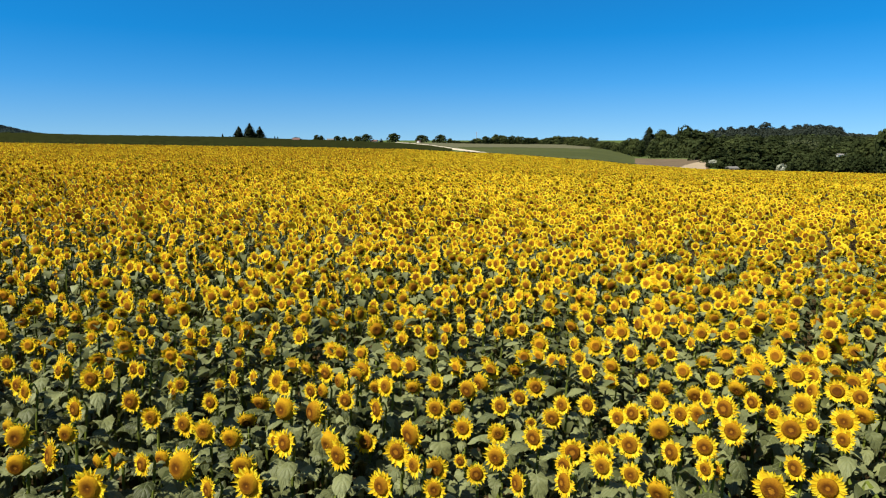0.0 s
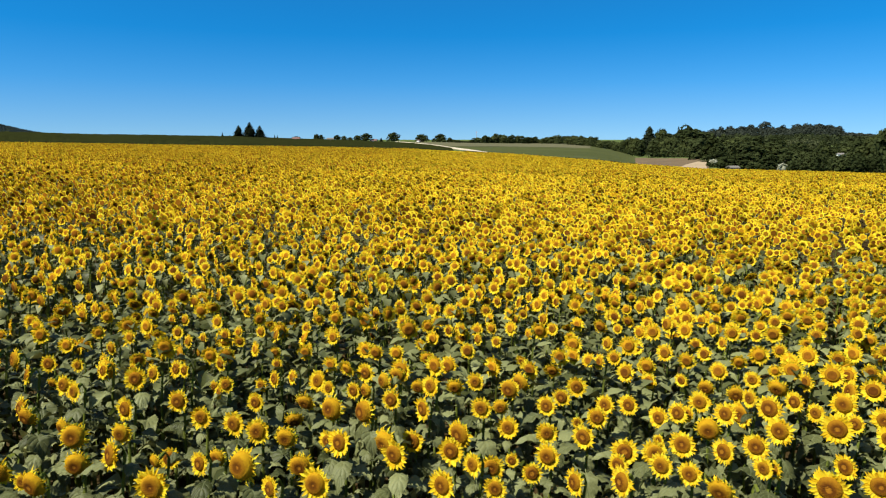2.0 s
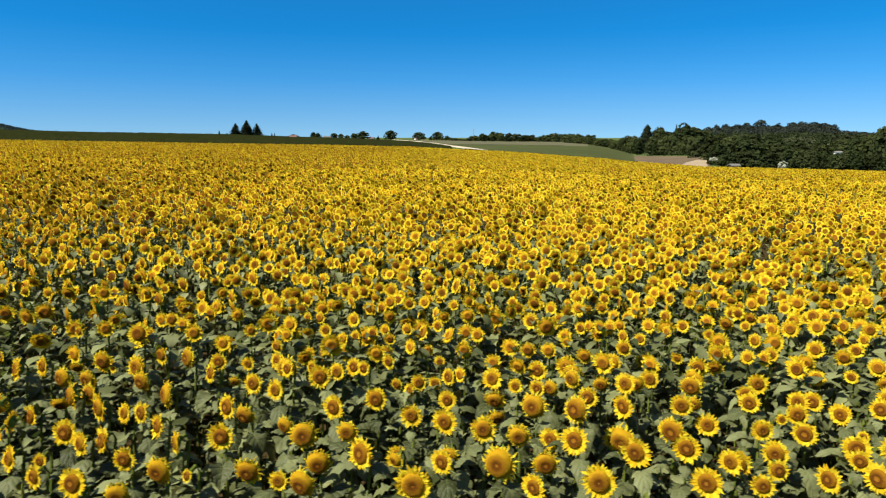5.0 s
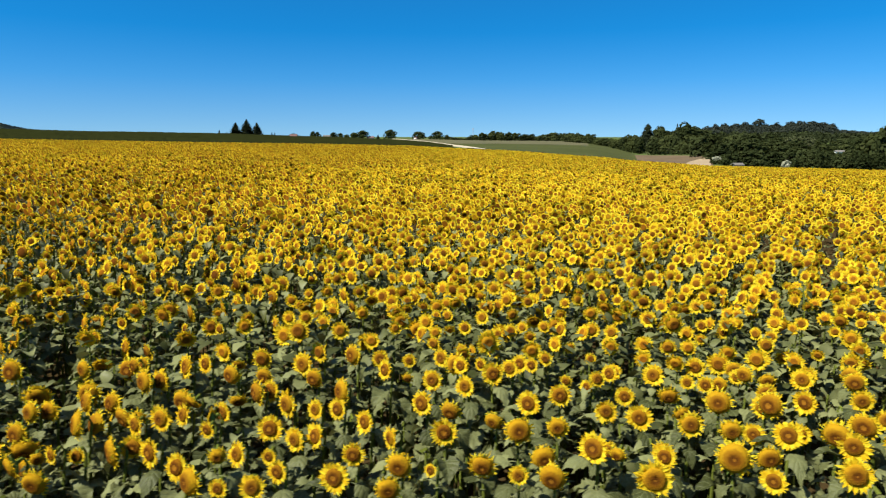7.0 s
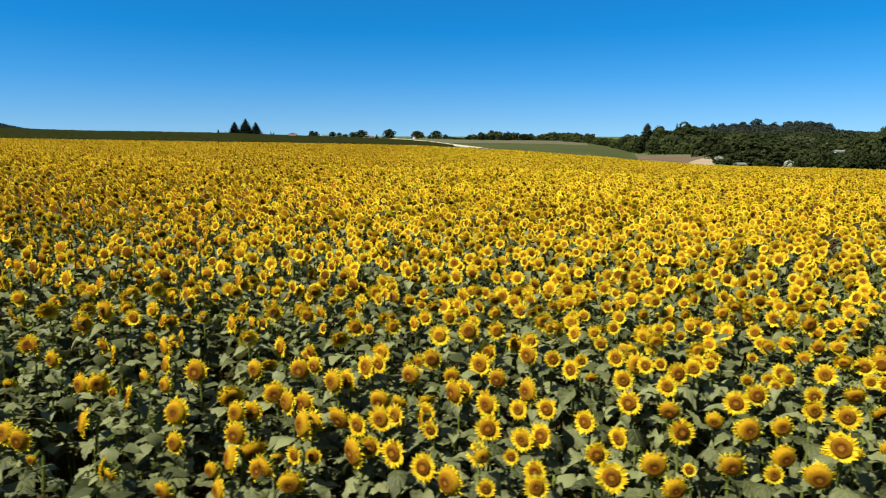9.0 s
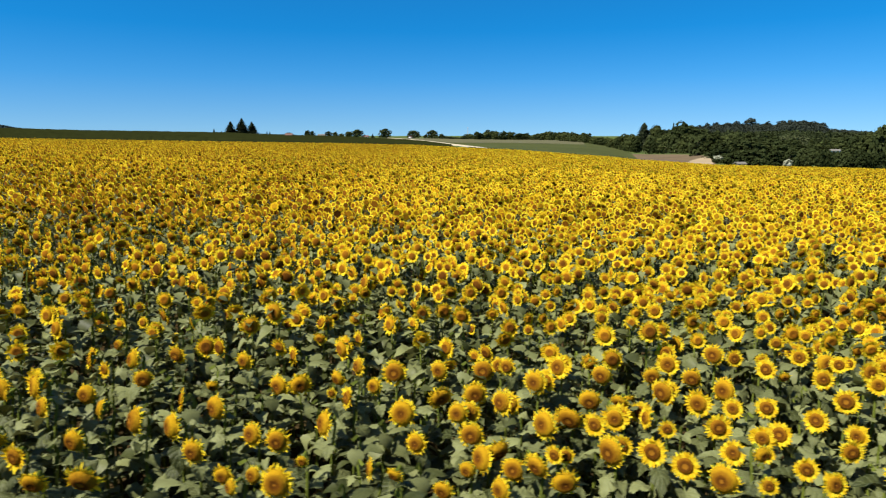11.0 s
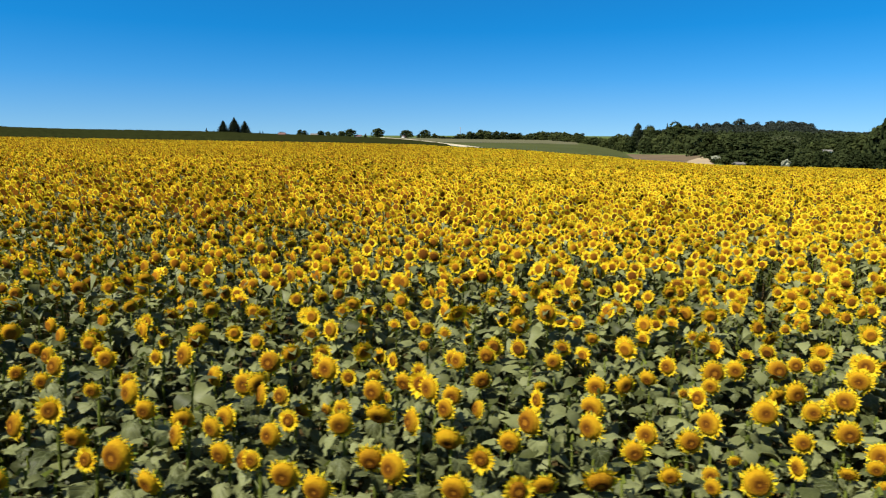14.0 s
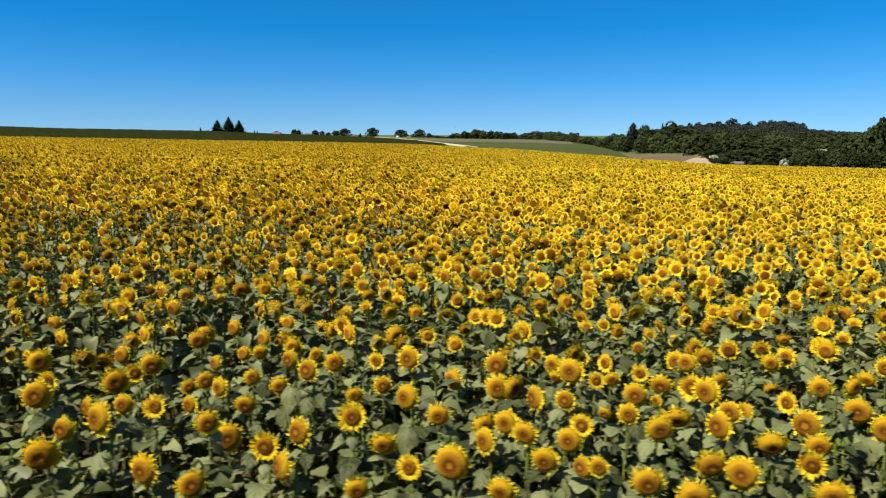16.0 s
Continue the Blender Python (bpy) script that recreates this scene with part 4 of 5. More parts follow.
flower(-4.34, 3.70, 1.80, 0.92, -88, -5)
flower(-4.32, 5.97, 1.68, 0.66, -99, -22)
flower(-4.32, 6.41, 1.71, 0.75, -103, 2)
flower(-4.30, 4.19, 1.70, 1.10, -104, -3)
flower(-4.16, 5.25, 1.73, 1.09, -128, 11)
flower(-4.07, 4.12, 1.71, 0.50, -123, 15)
flower(-4.07, 5.74, 1.76, 1.01, -111, 10)
flower(-3.98, 6.30, 1.79, 0.96, -128, 10)
flower(-3.97, 4.54, 1.80, 1.08, -94, 7)
flower(-3.91, 4.96, 1.79, 0.99, -110, -15)
flower(-3.83, 6.07, 1.80, 1.18, -101, 13)
flower(-3.79, 5.94, 1.84, 0.90, -128, 15)
flower(-3.77, 5.40, 1.84, 0.94, -119, 10)
flower(-3.74, 6.55, 1.74, 0.87, -72, -2)
flower(-3.69, 4.27, 1.67, 1.12, -99, -9)
flower(-3.58, 6.10, 1.80, 0.67, -128, 13)
flower(-3.56, 4.87, 1.75, 0.81, -116, -10)
flower(-3.47, 5.92, 1.77, 1.13, -89, 11)
flower(-3.46, 6.60, 1.87, 1.33, -85, -5)
flower(-3.44, 4.15, 1.67, 0.72, -101, 10)
flower(-3.37, 4.68, 1.76, 1.17, -92, 9)
flower(-3.30, 5.95, 1.82, 0.90, -120, 12)
flower(-3.23, 3.97, 1.76, 1.07, -112, -9)
flower(-3.22, 5.21, 1.77, 1.09, -120, 8)
flower(-3.21, 4.43, 1.66, 1.05, -89, -4)
flower(-3.17, 6.18, 1.79, 0.96, -121, 13)
flower(-3.06, 6.11, 1.80, 0.79, -124, 8)
flower(-3.04, 4.78, 1.75, 0.94, -101, 0)
flower(-2.98, 6.62, 1.79, 1.04, -96, -6)
flower(-2.88, 5.51, 1.73, 1.08, -102, 8)
flower(-2.87, 4.29, 1.82, 1.17, -132, 11)
flower(-2.84, 6.53, 1.73, 0.83, -121, 0)
flower(-2.72, 6.01, 1.68, 0.64, -116, -1)
flower(-2.64, 4.73, 1.57, 0.89, -95, 13)
flower(-2.63, 4.48, 1.68, 0.71, -129, -15)
flower(-2.58, 5.73, 1.73, 0.70, -137, 10)
flower(-2.54, 5.17, 1.73, 1.00, -100, 6)
flower(-2.51, 7.76, 1.74, 1.25, -87, -4)
flower(-2.49, 5.69, 1.83, 0.78, -90, 14)
flower(-2.48, 4.08, 1.70, 1.34, -101, 5)
flower(-2.43, 7.20, 1.64, 0.75, -75, 12)
flower(-2.34, 6.30, 1.59, 0.73, -111, 6)
flower(-2.29, 6.76, 1.66, 0.65, -98, 14)
flower(-2.28, 4.44, 1.69, 0.91, -122, 10)
flower(-2.25, 5.15, 1.69, 1.14, -114, 5)
flower(-2.22, 4.65, 1.63, 0.84, -111, -5)
flower(-2.22, 5.69, 1.66, 0.92, -110, 8)
flower(-2.20, 6.31, 1.66, 0.92, -136, 10)
flower(-2.07, 6.56, 1.59, 0.83, -136, 13)
flower(-2.01, 6.96, 1.74, 0.96, -100, -3)
flower(-1.94, 4.81, 1.79, 1.08, -100, 8)
flower(-1.87, 4.19, 1.82, 1.39, -116, 10)
flower(-1.78, 5.39, 1.63, 0.92, -79, -28)
flower(-1.76, 5.77, 1.64, 1.12, -107, -20)
flower(-1.74, 6.29, 1.66, 1.14, -123, 14)
flower(-1.69, 6.77, 1.67, 0.94, -106, 6)
flower(-1.67, 4.66, 1.81, 1.01, -102, -5)
flower(-1.64, 4.06, 1.72, 0.91, -133, 8)
flower(-1.55, 5.87, 1.75, 0.74, -117, 10)
flower(-1.50, 4.39, 1.72, 1.05, -98, -3)
flower(-1.45, 6.44, 1.75, 1.04, -125, -22)
flower(-1.44, 5.41, 1.74, 1.28, -120, 9)
flower(-1.38, 4.87, 1.69, 0.92, -123, 10)
flower(-1.32, 5.97, 1.69, 0.85, -121, 6)
flower(-1.26, 3.78, 1.93, 1.13, -110, 8)
flower(-1.25, 6.40, 1.72, 1.04, -118, 7)
flower(-1.24, 4.61, 1.81, 1.10, -126, 11)
flower(-1.23, 7.26, 1.66, 1.00, -111, -6)
flower(-1.19, 5.94, 1.71, 0.83, -134, 0)
flower(-1.11, 5.14, 1.84, 1.20, -139, 6)
flower(-1.09, 5.28, 1.76, 1.06, -132, 13)
flower(-1.00, 5.85, 1.85, 0.93, -138, 1)
flower(-0.98, 7.27, 1.66, 0.97, -109, 4)
flower(-0.94, 6.11, 1.73, 0.78, -131, 13)
flower(-0.91, 5.58, 1.77, 0.96, -114, 9)
flower(-0.90, 6.26, 1.75, 1.03, -112, -6)
flower(-0.87, 4.59, 1.83, 1.23, -130, -7)
flower(-0.80, 4.48, 1.79, 1.18, -123, 3)
flower(-0.70, 5.35, 1.47, 1.04, -109, 11)
flower(-0.67, 6.02, 1.73, 0.88, -108, -14)
flower(-0.61, 5.46, 1.74, 1.11, -146, 6)
flower(-0.60, 7.04, 1.68, 0.99, -109, -9)
flower(-0.54, 5.65, 1.89, 1.01, -132, 12)
flower(-0.51, 6.56, 1.77, 1.21, -126, 2)
flower(-0.43, 4.05, 1.79, 1.11, -131, 8)
flower(-0.36, 4.60, 1.77, 1.06, -115, 9)
flower(-0.36, 6.75, 1.70, 1.11, -124, 4)
flower(-0.30, 6.07, 1.72, 0.98, -103, -18)
flower(-0.28, 5.11, 1.67, 1.27, -134, 0)
flower(-0.21, 4.19, 1.88, 0.86, -141, 8)
flower(-0.13, 7.09, 1.77, 0.94, -109, 5)
flower(-0.08, 6.31, 1.69, 0.96, -111, 9)
flower(-0.07, 5.47, 1.76, 1.04, -111, 3)
flower(-0.06, 4.01, 1.80, 0.80, -106, 8)
flower(-0.06, 4.37, 1.76, 0.98, -93, 7)
flower(0.13, 5.69, 1.68, 0.83, -103, -2)
flower(0.14, 4.76, 1.62, 0.59, -116, 11)
flower(0.15, 6.96, 1.62, 1.13, -138, 1)
flower(0.18, 5.46, 1.58, 1.04, -112, 12)
flower(0.25, 4.38, 1.72, 0.79, -97, 14)
flower(0.25, 6.05, 1.72, 1.11, -124, -1)
flower(0.40, 6.33, 1.69, 1.18, -137, -12)
flower(0.43, 4.75, 1.67, 1.06, -121, 6)
flower(0.47, 5.05, 1.73, 0.93, -99, 7)
flower(0.51, 7.11, 1.66, 0.76, -128, -16)
flower(0.52, 5.40, 1.83, 0.93, -124, 9)
flower(0.52, 6.53, 1.76, 1.12, -127, -5)
flower(0.54, 4.23, 1.74, 0.96, -154, 8)
flower(0.75, 4.91, 1.77, 1.00, -130, 6)
flower(0.76, 5.93, 1.70, 0.92, -119, 7)
flower(0.79, 5.33, 1.71, 0.50, -102, 14)
flower(0.82, 6.80, 1.66, 1.03, -112, -25)
flower(0.87, 4.18, 1.78, 1.08, -160, 10)
flower(0.92, 4.46, 1.77, 0.81, -135, 8)
flower(0.94, 6.07, 1.76, 1.04, -105, 5)
flower(0.94, 7.02, 1.75, 1.06, -105, 2)
flower(1.00, 5.45, 1.71, 1.00, -114, 8)
flower(1.03, 4.67, 1.77, 1.05, -114, 12)
flower(1.11, 4.08, 1.97, 0.86, -132, 9)
flower(1.13, 5.68, 1.74, 0.94, -136, 11)
flower(1.16, 7.31, 1.67, 1.10, -138, -3)
flower(1.22, 4.52, 1.84, 0.99, -109, 12)
flower(1.26, 6.94, 1.75, 0.82, -124, 15)
flower(1.32, 4.10, 1.90, 0.84, -128, 13)
flower(1.32, 6.69, 1.82, 0.91, -158, 9)
flower(1.44, 3.87, 1.91, 1.00, -131, -16)
flower(1.44, 5.95, 1.63, 1.04, -132, 9)
flower(1.45, 4.58, 1.89, 1.01, -127, 14)
flower(1.52, 5.29, 1.58, 0.50, -134, 12)
flower(1.54, 6.43, 1.80, 1.05, -138, 11)
flower(1.59, 7.06, 1.75, 0.90, -126, 6)
flower(1.71, 5.37, 1.81, 0.96, -141, 14)
flower(1.76, 5.98, 1.49, 1.07, -140, 12)
flower(1.78, 4.58, 1.84, 0.99, -155, 9)
flower(1.82, 4.97, 1.84, 1.14, -116, -1)
flower(1.83, 4.08, 1.97, 0.75, -149, 6)
flower(1.83, 6.53, 1.67, 0.91, -143, 7)
flower(1.84, 5.46, 1.76, 0.79, -161, 13)
flower(1.91, 7.59, 1.73, 1.23, -101, 10)
flower(1.93, 4.15, 1.93, 0.76, -154, 6)
flower(1.94, 6.94, 1.70, 1.08, -124, -11)
flower(2.06, 4.64, 1.86, 1.01, -125, 10)
flower(2.07, 5.76, 1.76, 1.04, -131, 13)
flower(2.14, 5.36, 1.82, 1.08, -144, 11)
flower(2.15, 6.45, 1.72, 0.74, -143, 6)
flower(2.25, 6.06, 1.79, 0.92, -126, -17)
flower(2.28, 7.33, 1.74, 1.08, -137, 13)
flower(2.31, 4.08, 1.83, 1.32, -134, 4)
flower(2.43, 7.02, 1.75, 1.05, -127, -7)
flower(2.47, 5.05, 1.81, 1.15, -138, 9)
flower(2.48, 5.62, 1.87, 0.93, -163, 8)
flower(2.49, 5.91, 1.79, 0.97, -116, -15)
flower(2.50, 5.81, 1.62, 1.34, -144, 6)
flower(2.55, 5.39, 1.87, 1.21, -146, 11)
flower(2.73, 7.26, 1.76, 0.90, -135, 15)
flower(2.75, 6.89, 1.68, 1.05, -134, 13)
flower(2.77, 4.61, 1.72, 0.98, -159, 8)
flower(2.86, 6.34, 1.79, 0.93, -137, 12)
flower(2.87, 4.34, 1.71, 1.27, -127, 7)
flower(2.96, 5.71, 1.81, 1.03, -157, 10)
flower(2.96, 6.02, 1.82, 1.12, -132, -23)
flower(2.98, 6.90, 1.79, 0.93, -117, -16)
flower(3.01, 5.12, 1.81, 1.36, -125, 9)
flower(3.12, 5.62, 1.74, 0.92, -149, 13)
flower(3.34, 5.37, 1.75, 0.85, -153, 9)
flower(3.43, 6.95, 1.68, 0.77, -122, -2)
flower(3.48, 7.43, 1.71, 1.21, -117, 0)
flower(3.50, 5.16, 1.71, 1.01, -153, 9)
flower(3.50, 5.80, 1.76, 1.25, -141, 11)
flower(3.50, 6.45, 1.74, 1.04, -169, 7)
flower(3.90, 5.76, 1.62, 1.29, -144, 7)
flower(3.90, 6.32, 1.70, 1.23, -179, 13)
flower(3.93, 7.79, 1.66, 0.93, -120, 6)
flower(3.99, 6.78, 1.71, 1.30, -124, 12)
flower(4.04, 5.70, 1.71, 1.11, -145, -15)
flower(4.11, 7.46, 1.71, 1.26, -141, 12)
flower(4.19, 6.81, 1.70, 1.12, -158, 13)
flower(4.31, 6.17, 1.71, 1.12, -128, 15)
flower(4.32, 6.56, 1.62, 1.24, -127, 9)
flower(4.35, 6.67, 1.80, 0.92, -137, -11)
flower(4.41, 7.34, 1.71, 1.19, -135, -8)
flower(4.51, 6.60, 1.71, 1.25, -132, 1)
flower(4.75, 6.74, 1.71, 1.15, -184, 13)
flower(4.78, 7.63, 1.70, 1.25, -158, 7)
flower(5.46, 8.07, 1.52, 1.35, -139, -21)
flower(-15.60, 8.77, 1.71, 1.07, -83, 11)
flower(-15.11, 8.68, 1.71, 0.96, -64, 9)
flower(-14.87, 7.78, 1.71, 0.95, -64, -17)
flower(-14.67, 8.59, 1.71, 0.86, -89, 10)
flower(-14.54, 9.17, 1.71, 0.98, -85, -19)
flower(-14.17, 7.90, 1.71, 0.86, -106, 6)
flower(-13.95, 8.59, 1.71, 1.13, -110, 10)
flower(-13.95, 6.47, 1.71, 0.86, -111, 6)
flower(-13.86, 7.71, 1.71, 1.11, -75, -12)
flower(-13.19, 7.58, 1.71, 0.99, -79, -25)
flower(-12.99, 7.04, 1.71, 0.99, -80, -23)
flower(-12.59, 7.50, 1.71, 1.16, -107, 13)
flower(-12.48, 6.77, 1.71, 1.00, -75, 11)
flower(-12.41, 8.68, 1.71, 0.87, -79, 11)
flower(-12.26, 7.79, 1.71, 0.92, -78, 11)
flower(-12.12, 9.44, 1.71, 0.85, -105, 12)
flower(-11.94, 7.95, 1.71, 1.19, -127, 10)
flower(-11.69, 7.97, 1.71, 0.73, -83, 8)
flower(-11.58, 7.21, 1.71, 0.78, -104, 11)
flower(-11.53, 8.38, 1.71, 1.14, -89, 10)
flower(-11.35, 7.30, 1.71, 0.73, -107, 12)
flower(-11.24, 6.45, 1.71, 0.65, -116, 8)
flower(-11.21, 9.26, 1.56, 1.03, -63, -9)
flower(-10.91, 8.32, 1.71, 0.94, -108, 13)
flower(-10.80, 7.81, 1.71, 1.34, -66, -23)
flower(-10.75, 6.72, 1.71, 0.67, -128, 15)
flower(-10.66, 9.21, 1.71, 0.75, -115, 7)
flower(-10.57, 8.32, 1.59, 1.16, -75, -21)
flower(-10.31, 9.11, 1.61, 0.82, -68, -10)
flower(-10.26, 7.55, 1.71, 0.93, -128, 15)
flower(-9.99, 8.19, 1.65, 1.11, -71, -5)
flower(-9.90, 8.92, 1.71, 1.09, -141, 13)
flower(-9.77, 8.78, 1.70, 0.93, -102, 11)
flower(-9.68, 7.50, 1.66, 0.75, -90, 14)
flower(-9.62, 8.14, 1.68, 1.02, -117, 9)
flower(-9.56, 7.99, 1.69, 0.86, -101, 9)
flower(-9.56, 8.60, 1.72, 1.06, -128, 13)
flower(-9.33, 9.35, 1.71, 0.83, -132, 10)
flower(-9.21, 8.23, 1.56, 0.65, -75, -21)
flower(-9.17, 8.27, 1.75, 1.01, -119, 11)
flower(-9.03, 8.82, 1.68, 0.76, -109, 12)
flower(-8.91, 9.37, 1.63, 0.95, -80, -18)
flower(-8.90, 6.99, 1.58, 1.19, -132, 8)
flower(-8.89, 7.94, 1.63, 0.90, -73, 11)
flower(-8.74, 6.85, 1.71, 0.93, -145, 8)
flower(-8.51, 8.35, 1.65, 0.71, -94, -8)
flower(-8.15, 8.00, 1.56, 0.82, -110, 6)
flower(-8.14, 7.51, 1.71, 0.89, -145, 6)
flower(-7.78, 9.31, 1.62, 1.00, -131, 14)
flower(-7.73, 7.22, 1.50, 1.30, -138, 9)
flower(-7.42, 9.20, 1.58, 0.68, -84, 7)
flower(-7.37, 8.09, 1.48, 0.74, -131, 12)
flower(-7.31, 9.26, 1.71, 1.15, -82, 10)
flower(-7.23, 9.91, 1.63, 1.11, -69, -9)
flower(-7.05, 8.49, 1.59, 0.91, -100, -14)
flower(-6.81, 9.53, 1.65, 1.24, -84, 7)
flower(-6.70, 7.49, 1.67, 0.68, -111, 8)
flower(-6.45, 7.87, 1.71, 0.76, -60, 7)
flower(-6.16, 8.07, 1.59, 1.06, -145, 6)
flower(-6.09, 9.22, 1.54, 0.83, -92, 8)
flower(-6.06, 9.78, 1.58, 0.88, -110, 8)
flower(-6.02, 8.24, 1.62, 1.00, -107, 9)
flower(-5.89, 8.79, 1.64, 1.36, -66, -32)
flower(-5.82, 10.07, 1.56, 0.98, -69, 7)
flower(-5.79, 7.37, 1.71, 0.70, -86, 10)
flower(-5.59, 8.12, 1.67, 0.90, -65, 14)
flower(-5.54, 9.00, 1.62, 1.13, -125, 10)
flower(-5.48, 8.56, 1.64, 1.08, -114, 6)
flower(-5.42, 7.47, 1.80, 0.90, -102, 15)
flower(-5.29, 10.10, 1.56, 0.96, -113, 9)
flower(-5.05, 8.41, 1.67, 0.97, -87, -5)
flower(-4.99, 9.07, 1.68, 1.03, -81, -30)
flower(-4.98, 9.66, 1.59, 0.75, -109, 13)
flower(-4.78, 7.00, 1.73, 0.96, -95, 10)
flower(-4.56, 8.24, 1.73, 0.79, -89, -18)
flower(-4.52, 7.22, 1.82, 0.78, -69, 14)
flower(-4.46, 9.12, 1.68, 0.90, -102, 12)
flower(-4.44, 8.48, 1.72, 0.81, -84, -18)
flower(-4.37, 10.04, 1.57, 1.02, -98, 13)
flower(-4.21, 8.59, 1.73, 0.93, -105, -14)
flower(-4.16, 7.67, 1.78, 1.07, -112, 10)
flower(-4.12, 10.91, 1.49, 0.82, -79, 15)
flower(-4.06, 6.62, 1.84, 0.80, -120, -1)
flower(-4.04, 7.00, 1.85, 0.80, -102, 6)
flower(-4.03, 8.11, 1.75, 0.70, -118, 10)
flower(-3.88, 8.17, 1.73, 0.84, -121, 12)
flower(-3.87, 7.33, 1.78, 0.76, -83, -22)
flower(-3.78, 10.06, 1.58, 1.09, -101, 12)
flower(-3.78, 11.16, 1.38, 1.01, -104, 13)
flower(-3.75, 8.88, 1.72, 0.97, -76, -22)
flower(-3.68, 7.46, 1.78, 0.83, -106, 14)
flower(-3.42, 7.12, 1.78, 0.79, -126, 7)
flower(-3.42, 8.10, 1.74, 0.96, -114, 15)
flower(-3.29, 7.24, 1.78, 0.74, -123, 7)
flower(-3.11, 7.48, 1.75, 0.88, -115, 9)
flower(-2.97, 8.48, 1.68, 0.92, -81, -4)
flower(-2.96, 7.54, 1.78, 0.76, -120, 11)
flower(-2.89, 7.35, 1.72, 0.74, -96, -3)
flower(-2.77, 10.34, 1.56, 0.84, -100, -20)
flower(-2.69, 7.56, 1.79, 0.76, -114, 8)
flower(-2.63, 7.11, 1.71, 0.90, -139, 13)
flower(-2.52, 9.60, 1.62, 1.02, -123, 14)
flower(-2.31, 8.42, 1.59, 0.90, -124, 15)
flower(-2.28, 10.08, 1.58, 0.98, -110, 13)
flower(-2.22, 8.85, 1.60, 0.87, -86, -5)
flower(-2.07, 9.31, 1.66, 0.83, -112, 14)
flower(-2.00, 7.15, 1.72, 0.80, -144, 9)
flower(-1.87, 10.51, 1.56, 1.10, -128, 10)
flower(-1.81, 7.66, 1.71, 0.95, -117, 14)
flower(-1.76, 9.75, 1.55, 0.87, -97, -7)
flower(-1.45, 9.35, 1.55, 1.22, -136, 10)
flower(-0.91, 9.98, 1.44, 0.73, -95, 8)
flower(-0.75, 11.29, 1.44, 1.09, -135, 14)
flower(-0.64, 9.99, 1.52, 0.81, -132, 14)
flower(-0.64, 8.90, 1.53, 1.02, -99, -2)
flower(-0.56, 8.36, 1.51, 1.03, -126, 9)
flower(-0.51, 9.67, 1.58, 0.87, -139, 11)
flower(-0.34, 8.40, 1.62, 0.90, -137, 7)
flower(-0.21, 8.46, 1.63, 0.91, -150, 12)
flower(-0.16, 10.15, 1.52, 0.83, -143, 6)
flower(0.02, 7.63, 1.75, 0.83, -147, 10)
flower(0.03, 9.58, 1.58, 0.86, -111, -17)
flower(0.05, 8.37, 1.65, 0.97, -123, 14)
flower(0.07, 10.69, 1.53, 1.04, -146, 9)
flower(0.26, 7.70, 1.70, 0.77, -127, 13)
flower(0.26, 9.59, 1.61, 1.02, -119, -5)
flower(0.27, 8.64, 1.60, 0.86, -120, -4)
flower(0.48, 8.05, 1.78, 1.01, -140, 14)
flower(0.50, 10.35, 1.57, 1.02, -135, 6)
flower(0.57, 9.27, 1.56, 0.85, -128, 12)
flower(0.71, 8.01, 1.72, 0.81, -153, 8)
flower(0.80, 9.28, 1.65, 0.77, -119, -8)
flower(1.07, 9.06, 1.64, 1.06, -150, 8)
flower(1.11, 9.88, 1.66, 1.15, -143, 12)
flower(1.11, 8.50, 1.66, 0.93, -130, 14)
flower(1.12, 10.97, 1.51, 0.99, -147, 15)
flower(1.26, 7.99, 1.70, 0.75, -111, 13)
flower(1.39, 9.77, 1.74, 0.98, -154, 10)
flower(1.47, 8.55, 1.72, 1.02, -132, 14)
flower(1.62, 7.50, 1.78, 0.92, -156, 8)
flower(1.86, 8.80, 1.63, 1.14, -130, -18)
flower(2.05, 10.36, 1.73, 0.96, -134, 15)
flower(2.07, 8.66, 1.64, 0.75, -139, 11)
flower(2.12, 9.86, 1.62, 1.01, -135, 14)
flower(2.29, 8.35, 1.69, 1.03, -146, 10)
flower(2.33, 9.04, 1.65, 1.02, -133, -14)
flower(2.53, 11.13, 1.63, 0.94, -137, 14)
flower(2.54, 9.85, 1.63, 0.85, -114, 9)
flower(2.59, 8.93, 1.65, 1.10, -159, 8)
flower(2.76, 9.86, 1.67, 1.11, -146, 10)
flower(2.77, 7.63, 1.76, 0.84, -121, 12)
flower(2.80, 8.73, 1.71, 1.25, -162, 9)
flower(2.93, 8.38, 1.73, 1.21, -147, 12)
flower(3.18, 7.78, 1.74, 0.87, -162, 13)
flower(3.32, 8.41, 1.74, 1.01, -160, 8)
flower(3.38, 8.94, 1.72, 0.98, -153, 12)
flower(3.44, 9.77, 1.73, 1.31, -139, 6)
flower(3.52, 10.59, 1.60, 0.65, -118, 12)
flower(3.67, 8.59, 1.70, 1.12, -144, 10)
flower(3.68, 8.28, 1.73, 0.94, -156, 12)
flower(3.73, 9.24, 1.66, 0.85, -146, 7)
flower(3.81, 8.18, 1.74, 0.86, -125, 12)
flower(3.90, 11.27, 1.67, 1.09, -125, -20)
flower(3.96, 10.33, 1.69, 0.84, -146, 13)
flower(4.01, 8.13, 1.78, 1.17, -129, -4)
flower(4.04, 10.77, 1.68, 0.96, -120, 9)
flower(4.07, 8.59, 1.76, 0.90, -125, 8)
flower(4.09, 10.09, 1.64, 1.19, -129, -16)
flower(4.37, 10.17, 1.64, 1.03, -122, 11)
flower(4.43, 8.88, 1.75, 1.02, -126, 11)
flower(4.59, 8.12, 1.78, 1.05, -129, 9)
